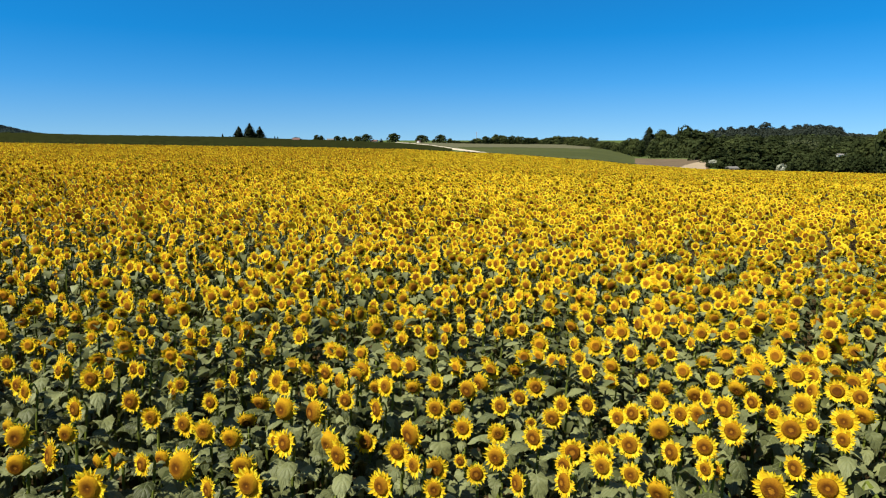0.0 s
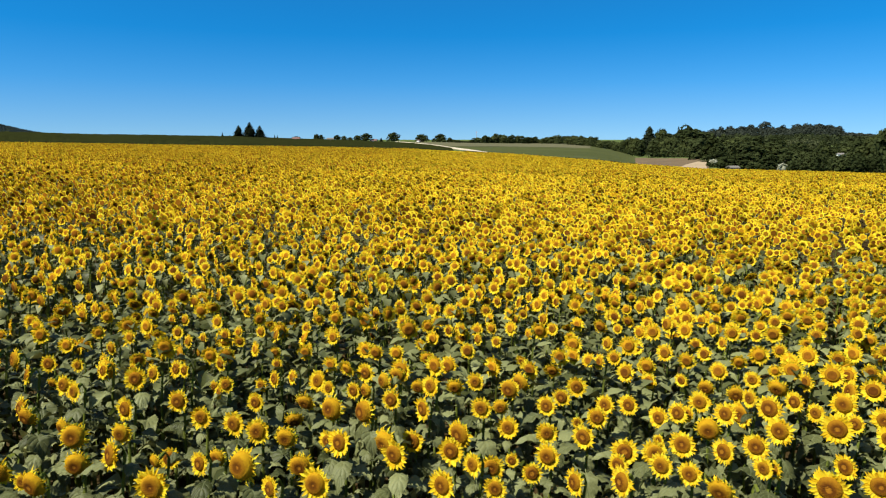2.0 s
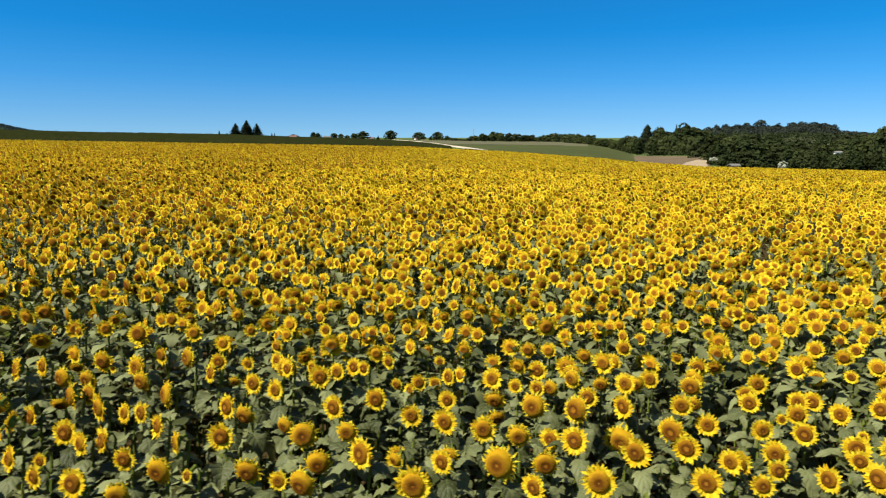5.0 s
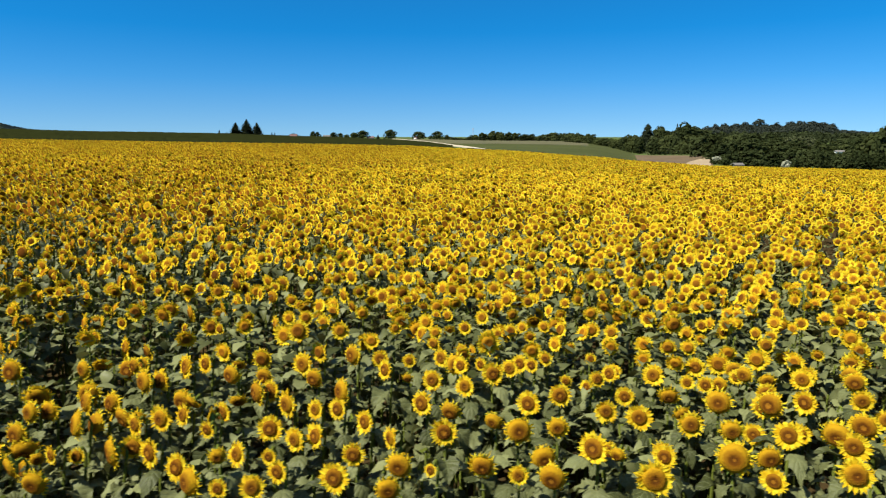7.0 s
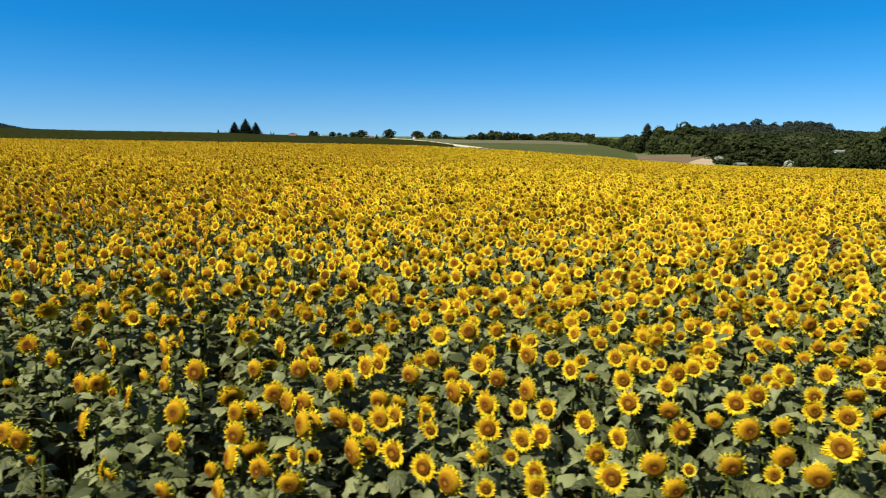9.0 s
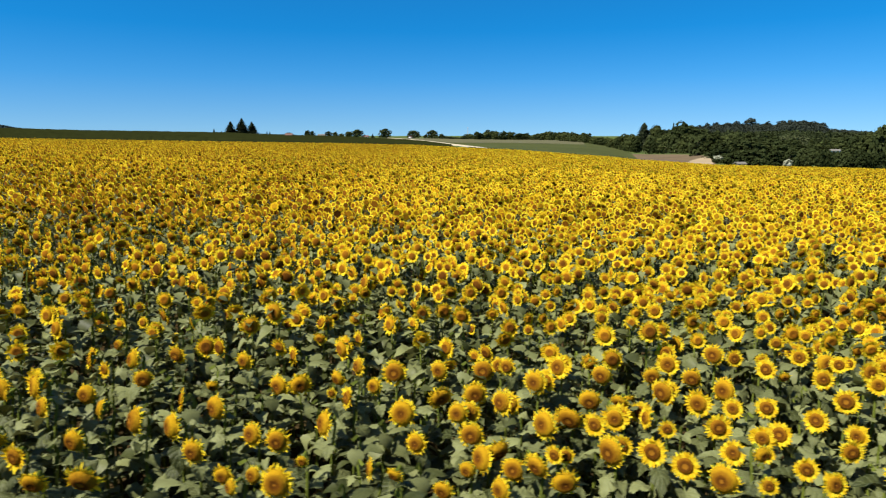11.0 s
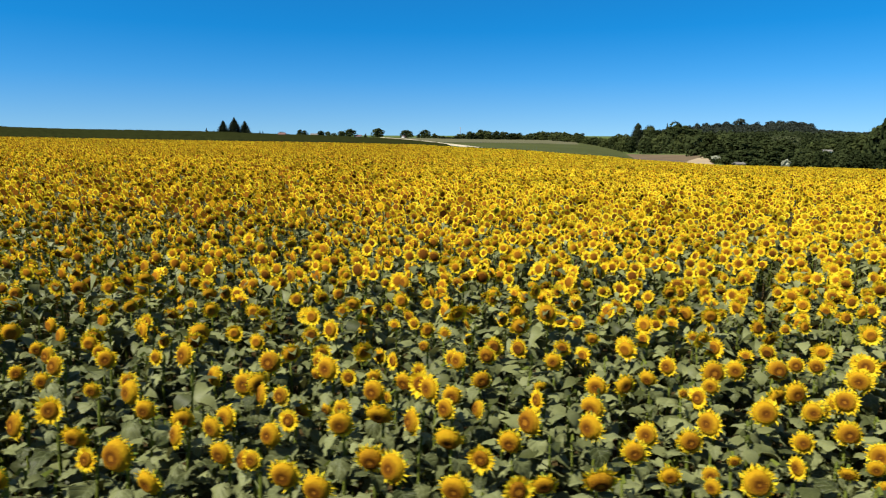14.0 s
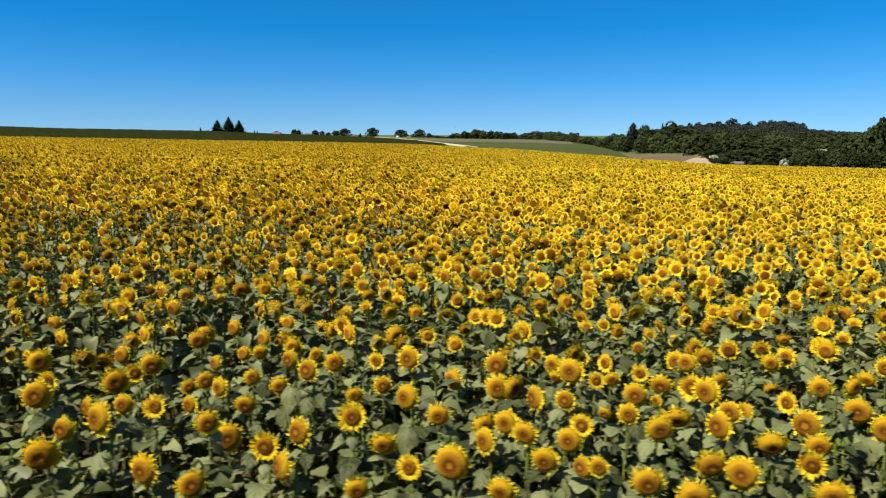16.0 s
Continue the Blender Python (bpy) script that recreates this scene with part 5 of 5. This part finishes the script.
flower(4.77, 9.78, 1.66, 0.74, -125, 15)
flower(4.82, 10.16, 1.70, 1.33, -166, 6)
flower(4.90, 8.88, 1.79, 1.13, -127, -6)
flower(5.00, 8.71, 1.75, 0.95, -128, -8)
flower(5.22, 10.03, 1.70, 1.50, -159, 6)
flower(5.36, 9.36, 1.74, 0.92, -139, -10)
flower(5.42, 12.00, 1.53, 1.32, -136, -9)
flower(5.75, 10.83, 1.76, 1.13, -126, 14)
flower(5.91, 10.24, 1.76, 1.20, -128, 9)


def beside(known, points):
    """Those of the points that stand clear of the plants known singly."""
    gap = np.sqrt(((points[:, None] - known[None, :, :2]) ** 2).sum(-1)).min(1)
    return points[gap > 0.2]


def plant_field():
    known = np.array(sorted(PLACED, key=lambda p: p[1] + 0.02 * abs(p[0] + 7)))
    half = len(KINDS) // 2
    for i, (x, y, az, pitch, size, height) in enumerate(known[:330].tolist()):
        past = pitch < 0.03 or (x < -7 and i % 4 > 0) or (size > 1.05 and i % 2 == 0 and x < 1)
        sunflower(x, y, az, pitch, size, height, (i * 7) % half + (half if past else 0))
    later = known[330:]
    scatter("sunflower_rows", "blooming sunflowers standing close behind the nearest plants", later[:, :2], 0, 12, later[:, 2:].T)
    near = field_points(2.4, 9.0, 0.165, 0.95)
    gap = np.sqrt(((near[:, None] - known[None, :, :2]) ** 2).sum(-1)).min(1)
    near, gap = near[gap > 0.19], gap[gap > 0.19]
    x, y = near[:, 0], near[:, 1]
    bare = (y > 3.3) & (y < 6.55) & (x > -17.3) & (x < 3.6 + 0.25 * (y - 4)) | (gap < 0.24) & (y < 9)
    bare |= (y > 6.5) & (y < 8.6) & (x > -15) & (x < 5.2) & (rng.uniform(0, 1, len(x)) < 0.5)
    scatter("sunflower_rows", "dense rows of blooming sunflowers with broad leaves", near, 0, 11, bare=bare)
    scatter("sunflower_rows", "blooming sunflowers below and behind the path", field_points(-9.0, 2.4, 0.175, 0.95, 0.0, -24.0, 10.0), 2, 5)
    scatter("sunflower_rows", "dense rows of blooming sunflowers in the middle of the field", beside(known, field_points(9, 18, 0.155, 0.96)), 1, 8)
    scatter("sunflower_rows", "dense yellow sunflowers farther up the field", field_points(18, 55, 0.145, 0.97), 2, 2)
    scatter("sunflower_rows", "distant sunflowers merging into a yellow sheet", field_points(55, 120, 0.17, 0.96), 3, 1)
    scatter("sunflower_rows", "farthest sunflowers along the edge of the field", field_points(120, 245, 0.31, 0.95), 4, 0)


plant_field()

# ---- farmland beyond ----
patch("crop_field", "dark green low crop on the rising slope", CROP_DARK, [(-420, 182, 535), (0, 193, 535), (200, 210, 564), (400, 228, 621), (560, 239, 736), (690, 244, 690), (800, 264, 379)], 0.7, uneven=0.25, deep=40, steps=160)
patch("meadow", "pale green mown meadow on a gentle slope", MEADOW, [(690, 575, 805), (790, 437, 845), (870, 247, 845), (1000, 221, 793), (1060, 212, 644), (1125, 205, 414)], 0.35, deep=30, steps=90)
patch("stubble_field", "grey-tan stubble strip below the far trees", STUBBLE, [(735, 625, 800), (800, 470, 832), (870, 520, 842), (1000, 540, 792), (1045, 520, 690)], 0.50, deep=24, steps=90)
patch("field_margin", "dark weedy margin between the sunflowers and the meadow", CROP_DARK, [(820, 252, 262), (870, 232, 242), (1000, 215, 224), (1060, 206, 214), (1128, 198, 205)], 1.55, deep=6, steps=160, uneven=0.3)
patch("track", "pale gravel farm track along the meadow", TRACK, [(700, 742, 764), (745, 556, 590), (800, 383, 408), (870, 277, 284), (905, 247, 249)], 0.65)
patch("fallow_field", "brown fallow field below the wood", BROWN, [(1090, 230, 397), (1130, 207, 397), (1250, 184, 262), (1256, 184, 258)], 0.30)
patch("bare_patch", "tan strip of bare earth beside the wood", TAN, [(1196, 191, 193), (1215, 189, 230), (1248, 182, 255), (1252, 182, 255)], 0.45)


# ---- trees ----
def leaf_cards(r, centres, radii, count, size, flat=0.0):
    """Small leaf clumps on the skin of overlapping lobes: verts and triangles."""
    V, T = [], []
    for (c, q) in zip(centres, radii):
        d = r.normal(0, 1, (count, 3))
        d /= np.linalg.norm(d, axis=1)[:, None]
        d[:, 2] = np.where(d[:, 2] < -0.5, -d[:, 2], d[:, 2])
        p = c + d * q * r.uniform(0.72, 1.08, (count, 1)) * [1, 1, 1 - flat]
        for pt, n in zip(p, d):
            a = np.cross(n + r.normal(0, 0.15, 3), r.normal(0, 1, 3))
            a /= np.linalg.norm(a) + 1e-9
            b = np.cross(n + r.normal(0, 0.12, 3), a)
            b /= np.linalg.norm(b) + 1e-9
            s, w = size * r.uniform(0.6, 1.3), size * r.uniform(0.5, 1.0)
            k = len(V)
            V += [pt - a * s, pt + b * w * r.uniform(0.6, 1), pt + a * s * r.uniform(0.7, 1.2), pt - b * w]
            T += [(k, k + 1, k + 2), (k, k + 2, k + 3)]
    return np.array(V), np.array(T)


def limb(V, T, p, q, a, b, sides=5):
    p, q = np.array(p, float), np.array(q, float)
    d = (q - p) / np.linalg.norm(q - p)
    x = np.cross(d, (0.3, 0.9, 0.1))
    x /= np.linalg.norm(x)
    y = np.cross(d, x)
    k = len(V)
    for o, rad in ((p, a), (q, b)):
        for i in range(sides):
            t = i * 2 * math.pi / sides
            V.append(o + (x * math.cos(t) + y * math.sin(t)) * rad)
    for i in range(sides):
        j = (i + 1) % sides
        T += [(k + i, k + j, k + sides + j), (k + i, k + sides + j, k + sides + i)]


def tri_mesh(name, V, T, mat):
    me = bpy.data.meshes.new(name)
    me.from_pydata(np.asarray(V).tolist(), [], np.asarray(T).tolist())
    me.materials.append(mat)
    me.update()
    return me


def broadleaf_kind(seed, mat, lobes=13, cards=56, low=-0.08):
    """A tree one metre high and about 0.9 wide."""
    r = np.random.default_rng(seed)
    V, T = [], []
    limb(V, T, (0, 0, -0.06), (0.01, 0, 0.30), 0.035, 0.026, 7)
    limb(V, T, (0.01, 0, 0.30), (0.0, 0.02, 0.62), 0.026, 0.012, 6)
    centres, radii = [], []
    for i in range(lobes):
        f = (i + 0.5) / lobes
        z = low + 0.12 + (0.90 - low - 0.16) * f
        out = 0.30 * math.sin(math.pi * (0.18 + 0.74 * f)) * r.uniform(0.5, 1.1)
        a = i * 2.4 + r.uniform(-0.5, 0.5)
        q = r.uniform(0.18, 0.28) * (1.1 - 0.3 * f)
        c = np.array((math.cos(a) * out, math.sin(a) * out, z))
        centres.append(c)
        radii.append(q)
        if i % 2 == 0:
            limb(V, T, (0, 0.01, 0.22 + 0.35 * f), tuple(c), 0.012, 0.004, 4)
    LV, LT = leaf_cards(r, centres, radii, cards, 0.070)
    return tri_mesh("trunk", V, T, BARK), tri_mesh("crown", LV, LT, mat)


def conifer_kind(seed, mat, power=0.85, whorls=22):
    """A conifer one metre high."""
    r = np.random.default_rng(seed)
    V, T = [], []
    limb(V, T, (0, 0, -0.05), (0, 0, 0.96), 0.022, 0.003, 6)
    LV, LT = [], []
    for k in range(whorls):
        f = k / (whorls - 1)
        z, reach = 0.08 + 0.90 * f, 0.245 * (1 - f) ** power + 0.012
        for i in range(20 if f < 0.7 else 12):
            a = r.uniform(0, 6.28)
            out = reach * r.uniform(0.62, 1.12)
            c, s = math.cos(a), math.sin(a)
            w = 0.028 + 0.03 * (1 - f)
            drop = out * r.uniform(0.15, 0.55)
            b = len(LV)
            for rad, side, up in ((out * 0.1, 0, 0.02), (out * 0.6, w, -drop * 0.3), (out, 0, -drop), (out * 0.6, -w, -drop * 0.4)):
                LV.append((c * rad - s * side, s * rad + c * side, z + up + r.uniform(-0.01, 0.01)))
            LT += [(b, b + 1, b + 2), (b, b + 2, b + 3)]
    return tri_mesh("trunk", V, T, BARK), tri_mesh("crown", LV, LT, mat)


TREES = {
    "broad": [broadleaf_kind(i, FOLIAGE) for i in range(5)],
    "light": [broadleaf_kind(20 + i, FOLIAGE_LIGHT) for i in range(4)],
    "shrub": [broadleaf_kind(30 + i, FOLIAGE, 12, 44, -0.1) for i in range(3)],
    "conifer": [conifer_kind(40 + i, NEEDLES, 0.72, 28) for i in range(4)],
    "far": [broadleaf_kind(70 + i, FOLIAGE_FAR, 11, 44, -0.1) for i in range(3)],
    "dark": [conifer_kind(77 + i, NEEDLES, 0.5, 34) for i in range(2)],
    "grey": [broadleaf_kind(50, GREYLEAF, 12, 40, 0.02)],
    "pale": [broadleaf_kind(60, PALELEAF, 12, 40, 0.0)],
}
TREE_TEXT = {
    "broad": ("tree", "dark green broadleaf tree in full summer leaf", "tree"),
    "light": ("tree", "lighter green broadleaf tree with a rounded crown", "tree"),
    "shrub": ("shrub", "dense dark green shrub reaching the ground", "shrub"),
    "conifer": ("conifer", "dark pointed conifer standing above the fields", "conifer"),
    # the bluish cast of these crowns is painted haze
    "far": ("tree", "dark tree, tinted blue for haze, standing out on the hilltop", "tree"),
    "dark": ("tree", "very dark dense evergreen tree among lighter trees", "tree"),
    "grey": ("shrub", "pale grey-green upright shrub among darker trees", "shrub"),
    "pale": ("shrub", "pale cream blossoming shrub at the field's corner", "shrub"),
}
tree_rng = np.random.default_rng(11)


def tree(kind, px, top, ahead, wide, group=""):
    """A tree on this bearing; the bearing of its top gives its height, wide its girth."""
    u = bearing(px, 262)[0]
    place = (u * ahead, ahead)
    z = gz(*place)
    tip = spot(px, top, ahead).z
    tall = max(1.5, tip - z)
    girth = wide * ahead / F / 0.80
    if kind in ("conifer", "dark"):
        girth = wide * ahead / F / 0.36
    trunk, crown = TREES[kind][tree_rng.integers(0, len(TREES[kind]))]
    name, label, category = TREE_TEXT[kind]
    root = new(name)
    root.location = (*place, z)
    root.rotation_euler = (0, 0, tree_rng.uniform(0, 6.28))
    root.scale = (girth, girth, tall)
    new("trunk", trunk).parent = root
    new("crown", crown).parent = root
    return tagged(root, label, category, group=group)


# three conifers on the skyline and the trees round the village
for px, top, wide in ((424, 223.3, 19), (443.5, 217.8, 23), (461, 223.8, 20)):
    tree("conifer", px, top, 615, wide, group="conifers on the skyline")
for px, top, wide, kind in ((395, 236, 4, "conifer"), (408, 241, 4, "shrub"), (487, 240, 3, "conifer"), (492, 241, 3, "conifer"), (525, 243, 17, "shrub")):
    tree(kind, px, top, 620, wide)
for px, top, wide, kind in ((561, 240, 9, "broad"), (569, 241, 8, "broad"), (597, 241.5, 11, "broad"), (609, 243, 9, "light"), (620, 245.5, 9, "light"), (633, 242, 12, "broad"), (648, 238.5, 17, "broad"),
                            (675, 246, 5, "conifer"), (697, 237, 19, "broad"), (747, 240, 19, "broad"), (768, 247, 7, "shrub"), (780, 239.5, 17, "broad"), (796, 246, 9, "light")):
    tree(kind, px, top - 0.8, 800, wide * 1.2)
for i in range(34):
    px = 805 + i * 7.4 + tree_rng.uniform(-2, 2)
    bump = 243 + 3.2 * math.sin(px * 0.055) + tree_rng.uniform(-1.5, 3.5) + (3 if px < 855 else 0) + max(0, (px - 960) * 0.015)
    tree("broad" if i % 3 else "light", px, bump - 1.2, 815 + tree_rng.uniform(-40, 20), tree_rng.uniform(11, 20), group="trees along the far meadow")
# hedge bank running down to the fallow field
for i in range(19):
    f = i / 18
    px, ahead = 1012 + 122 * f, 720 - 300 * f
    kind = ("light", "light", "broad", "light")[i % 4]
    tree(kind, px, 246.5 - 3 * math.sin(f * 9) + 3 * f + tree_rng.uniform(-3, 4), ahead, tree_rng.uniform(15, 27), group="trees on the hedge bank")
for px, top, ahead, wide, kind in ((1148, 225, 470, 30, "dark"), (1146, 236, 466, 24, "dark"), (1199, 225, 440, 13, "conifer"), (1168, 230, 480, 31, "light"), (1214, 224, 415, 36, "broad"), (1234, 231, 420, 34, "broad"),
                                   (1252, 236, 425, 26, "broad"), (1180, 238, 450, 26, "broad"), (1155, 246, 400, 14, "grey"), (1148, 258, 397, 8, "grey")):
    tree(kind, px, top, ahead, wide)
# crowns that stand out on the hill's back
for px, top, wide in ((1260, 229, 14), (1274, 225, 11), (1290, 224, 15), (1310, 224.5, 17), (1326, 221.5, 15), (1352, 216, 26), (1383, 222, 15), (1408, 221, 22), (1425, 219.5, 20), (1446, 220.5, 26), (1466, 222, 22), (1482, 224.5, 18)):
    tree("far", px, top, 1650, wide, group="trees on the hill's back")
# the wood beyond the fallow field and along the field's side
for i in range(9):
    px = 1160 + i * 12 + tree_rng.uniform(-3, 3)
    tree(("broad", "shrub", "light")[i % 3], px, 247 + tree_rng.uniform(-6, 8), 385 - i * 12, tree_rng.uniform(24, 34), group="trees at the edge of the wood")
for i in range(24):
    px = 1236 + i * 19 + tree_rng.uniform(-6, 6)
    top = np.interp(px, [1240, 1290, 1340, 1400, 1440, 1500, 1525, 1550, 1590, 1680], [241, 254, 250, 266, 277, 277, 248, 238, 222, 235]) + tree_rng.uniform(-5, 9)
    tree(("broad", "light", "broad", "shrub", "broad")[i % 5], px, top, 268 - 4 * (i % 3) + tree_rng.uniform(-6, 10), tree_rng.uniform(26, 52), group="trees at the edge of the wood")
for i in range(44):
    px = 1252 + i * 9.5 + tree_rng.uniform(-4, 4)
    tree("shrub", px, np.interp(px, [1250, 1400, 1568], [277, 281, 280]) + tree_rng.uniform(-9, 6), (238 if px < 1275 else 205) + tree_rng.uniform(-4, 4), tree_rng.uniform(18, 36), group="shrubs along the field")
for px, top, ahead, wide in ((1562, 230, 244, 34), (1588, 215, 248, 46), (1622, 222, 246, 42)):
    tree("broad", px, top, ahead, wide)
for i in range(50):
    px = 1180 + i * 9.7 + tree_rng.uniform(-6, 6)
    top = np.interp(px, [1180, 1250, 1340, 1450, 1560, 1680], [241, 243, 246, 256, 256, 240]) + tree_rng.uniform(-7, 9)
    tree(("broad", "shrub", "light", "broad", "broad")[i % 5], px, top, 470 + tree_rng.uniform(-60, 90), tree_rng.uniform(16, 34), group="trees inside the wood")
for i in range(26):
    px = 1380 + i * 6.6 + tree_rng.uniform(-3, 3)
    tree("shrub" if i % 3 else "light", px, 265 + tree_rng.uniform(-4, 4), 402 + tree_rng.uniform(-8, 12), tree_rng.uniform(16, 26), group="shrubs inside the wood")
for i in range(22):
    px = 1385 + i * 6.6 + tree_rng.uniform(-4, 4)
    tree("shrub", px, 277 + tree_rng.uniform(-2.5, 2.5), 345 + tree_rng.uniform(-8, 8), tree_rng.uniform(16, 24), group="shrubs inside the wood")
for px, top, ahead, wide in ((1258, 284, 231, 14), (1272, 282, 233, 18), (1281, 281, 226, 22), (1291, 281, 224, 20)):
    tree("shrub", px, top, ahead, wide)
for px in (1255, 1262, 1270, 1277):
    tree("shrub", px, 291 + tree_rng.uniform(-1, 1), 212, 11)
for px, top in ((1398, 248), (1411, 246.5), (1424, 247), (1437, 248.5), (1418, 252), (1446, 251)):
    tree("grey", px, top, 520 + tree_rng.uniform(-15, 15), 17, group="pale trees inside the wood")
tree("pale", 1265, 283, 226, 17)
tree("pale", 1386, 290, 198, 15)


def woods(name, label, count, area, tall, mat):
    """Far woodland on the hill: crowns of small clumps in one mesh."""
    r = np.random.default_rng(5)
    V, T, n = [], [], 0
    kinds = [leaf_cards(r, [np.array((r.uniform(-0.15, 0.15), r.uniform(-0.15, 0.15), 0.45 + 0.2 * k)) for k in range(3)], [0.42, 0.45, 0.32], 13, 0.15) for _ in range(8)]
    for i in range(count):
        u, y = r.uniform(area[0], area[1]), r.uniform(area[2], area[3])
        x = u * y
        h = tall * r.uniform(0.6, 1.2)
        g = tall * r.uniform(0.65, 1.5)
        KV, KT = kinds[i % 8]
        a = r.uniform(0, 6.28)
        V.append(rot_z(KV * [g, g, h], a) + [x, y, gz(x, y) - 0.1 * h])
        T.append(KT + n)
        n += len(KV)
    T = np.concatenate(T)
    ob = raw_mesh(name, np.concatenate(V), T, [mat], np.zeros(len(T), int))
    return tagged(ob, label, "woods", kind="stuff")


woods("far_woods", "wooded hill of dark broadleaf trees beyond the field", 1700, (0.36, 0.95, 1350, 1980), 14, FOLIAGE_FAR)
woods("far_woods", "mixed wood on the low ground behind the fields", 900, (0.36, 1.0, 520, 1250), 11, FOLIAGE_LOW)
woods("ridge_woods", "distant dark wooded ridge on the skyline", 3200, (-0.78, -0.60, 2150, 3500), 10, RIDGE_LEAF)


# ---- village ----
def box_bm(w, d, h, x=0, y=0, z=0):
    bm = bmesh.new()
    bmesh.ops.create_cube(bm, size=1, matrix=Matrix.Translation((x, y, z + h / 2)) @ Matrix.Diagonal((w, d, h, 1)))
    bmesh.ops.bevel(bm, geom=bm.edges[:], offset=0.03, segments=1, affect="EDGES")
    return bm


def house(px, ahead, w, d, h, roof_h, roof, label, turn=0, wall=WHITEWALL):
    u = bearing(px, 262)[0]
    root = new("house")
    root.location = (u * ahead, ahead, gz(u * ahead, ahead))
    root.rotation_euler = (0, 0, radians(turn))
    part("wall", box_bm(w, d, h + 0.5, 0, 0, -0.5), wall, root)
    bm = bmesh.new()
    o, t = 0.5, 0.25
    sect = [(-d / 2 - o, h - 0.2), (0, h + roof_h), (d / 2 + o, h - 0.2), (d / 2 + o, h - 0.2 + t), (0, h + roof_h + t), (-d / 2 - o, h - 0.2 + t)]
    ends = [[bm.verts.new((sx, y, z)) for y, z in sect] for sx in (-w / 2 - o, w / 2 + o)]
    for i in range(6):
        j = (i + 1) % 6
        bm.faces.new((ends[0][i], ends[0][j], ends[1][j], ends[1][i]))
    bm.faces.new(ends[0][::-1])
    bm.faces.new(ends[1])
    bmesh.ops.recalc_face_normals(bm, faces=bm.faces[:])
    part("roof", bm, roof, root)
    gable = bmesh.new()
    for sx in (-w / 2 + 0.1, w / 2 - 0.1):
        gable.faces.new([gable.verts.new(v) for v in ((sx, -d / 2, h), (sx, d / 2, h), (sx, 0, h + roof_h))])
    part("gable", gable, wall, root)
    count = max(2, int(w / 3))
    for i in range(count):
        x = -w / 2 + w * (i + 0.5) / count
        win = part("window", box_bm(1.0, 0.12, h * 0.5, x, -d / 2 - 0.02, h * 0.35), WHITEWALL, root)
        part("pane", box_bm(0.8, 0.06, h * 0.4, x, -d / 2 - 0.09, h * 0.4), GLASS, win)
    return tagged(root, label, "house")


house(525, 615, 6, 5, 0.9, 1.5, ROOF_RED, "low brown-roofed farm building beside shrubs", 4, GREYWALL)
house(585, 790, 8, 6, 1.6, 1.4, ROOF_GREY, "white low house with a pale roof among trees", 8)
house(662, 800, 8, 6, 1.2, 1.6, ROOF_RED, "white house with a red tiled roof", -5)
house(741, 780, 3.4, 3.4, 1.6, 1.4, ROOF_RED, "small white gabled house in front of a tree", 60)
house(1441, 375, 3.6, 3, 1.0, 0.5, ROOF_PALE, "white building with a pale roof inside the wood", 10)
house(1491, 380, 4.6, 3, 1.5, 0.6, ROOF_PALE, "white building with a pale roof inside the wood", -8)
house(1299, 198, 2.2, 1.8, 0.8, 0.35, ROOF_GREY, "small grey shed under trees at the field's edge", 6, GREYWALL)


def mast(px, ahead, tall):
    u = bearing(px, 262)[0]
    root = new("mast")
    root.location = (u * ahead, ahead, gz(u * ahead, ahead))
    bm = bmesh.new()
    bmesh.ops.create_cone(bm, cap_ends=True, segments=8, radius1=0.45, radius2=0.2, depth=tall, matrix=Matrix.Translation((0, 0, tall / 2)))
    part("pole", bm, STEEL, root)
    for z in (tall * 0.86, tall * 0.95):
        part("crossarm", box_bm(2.4, 0.3, 0.3, 0, 0, z), STEEL, root)
    return tagged(root, "slender grey steel mast above the distant trees", "mast")


mast(843, 850, 16)
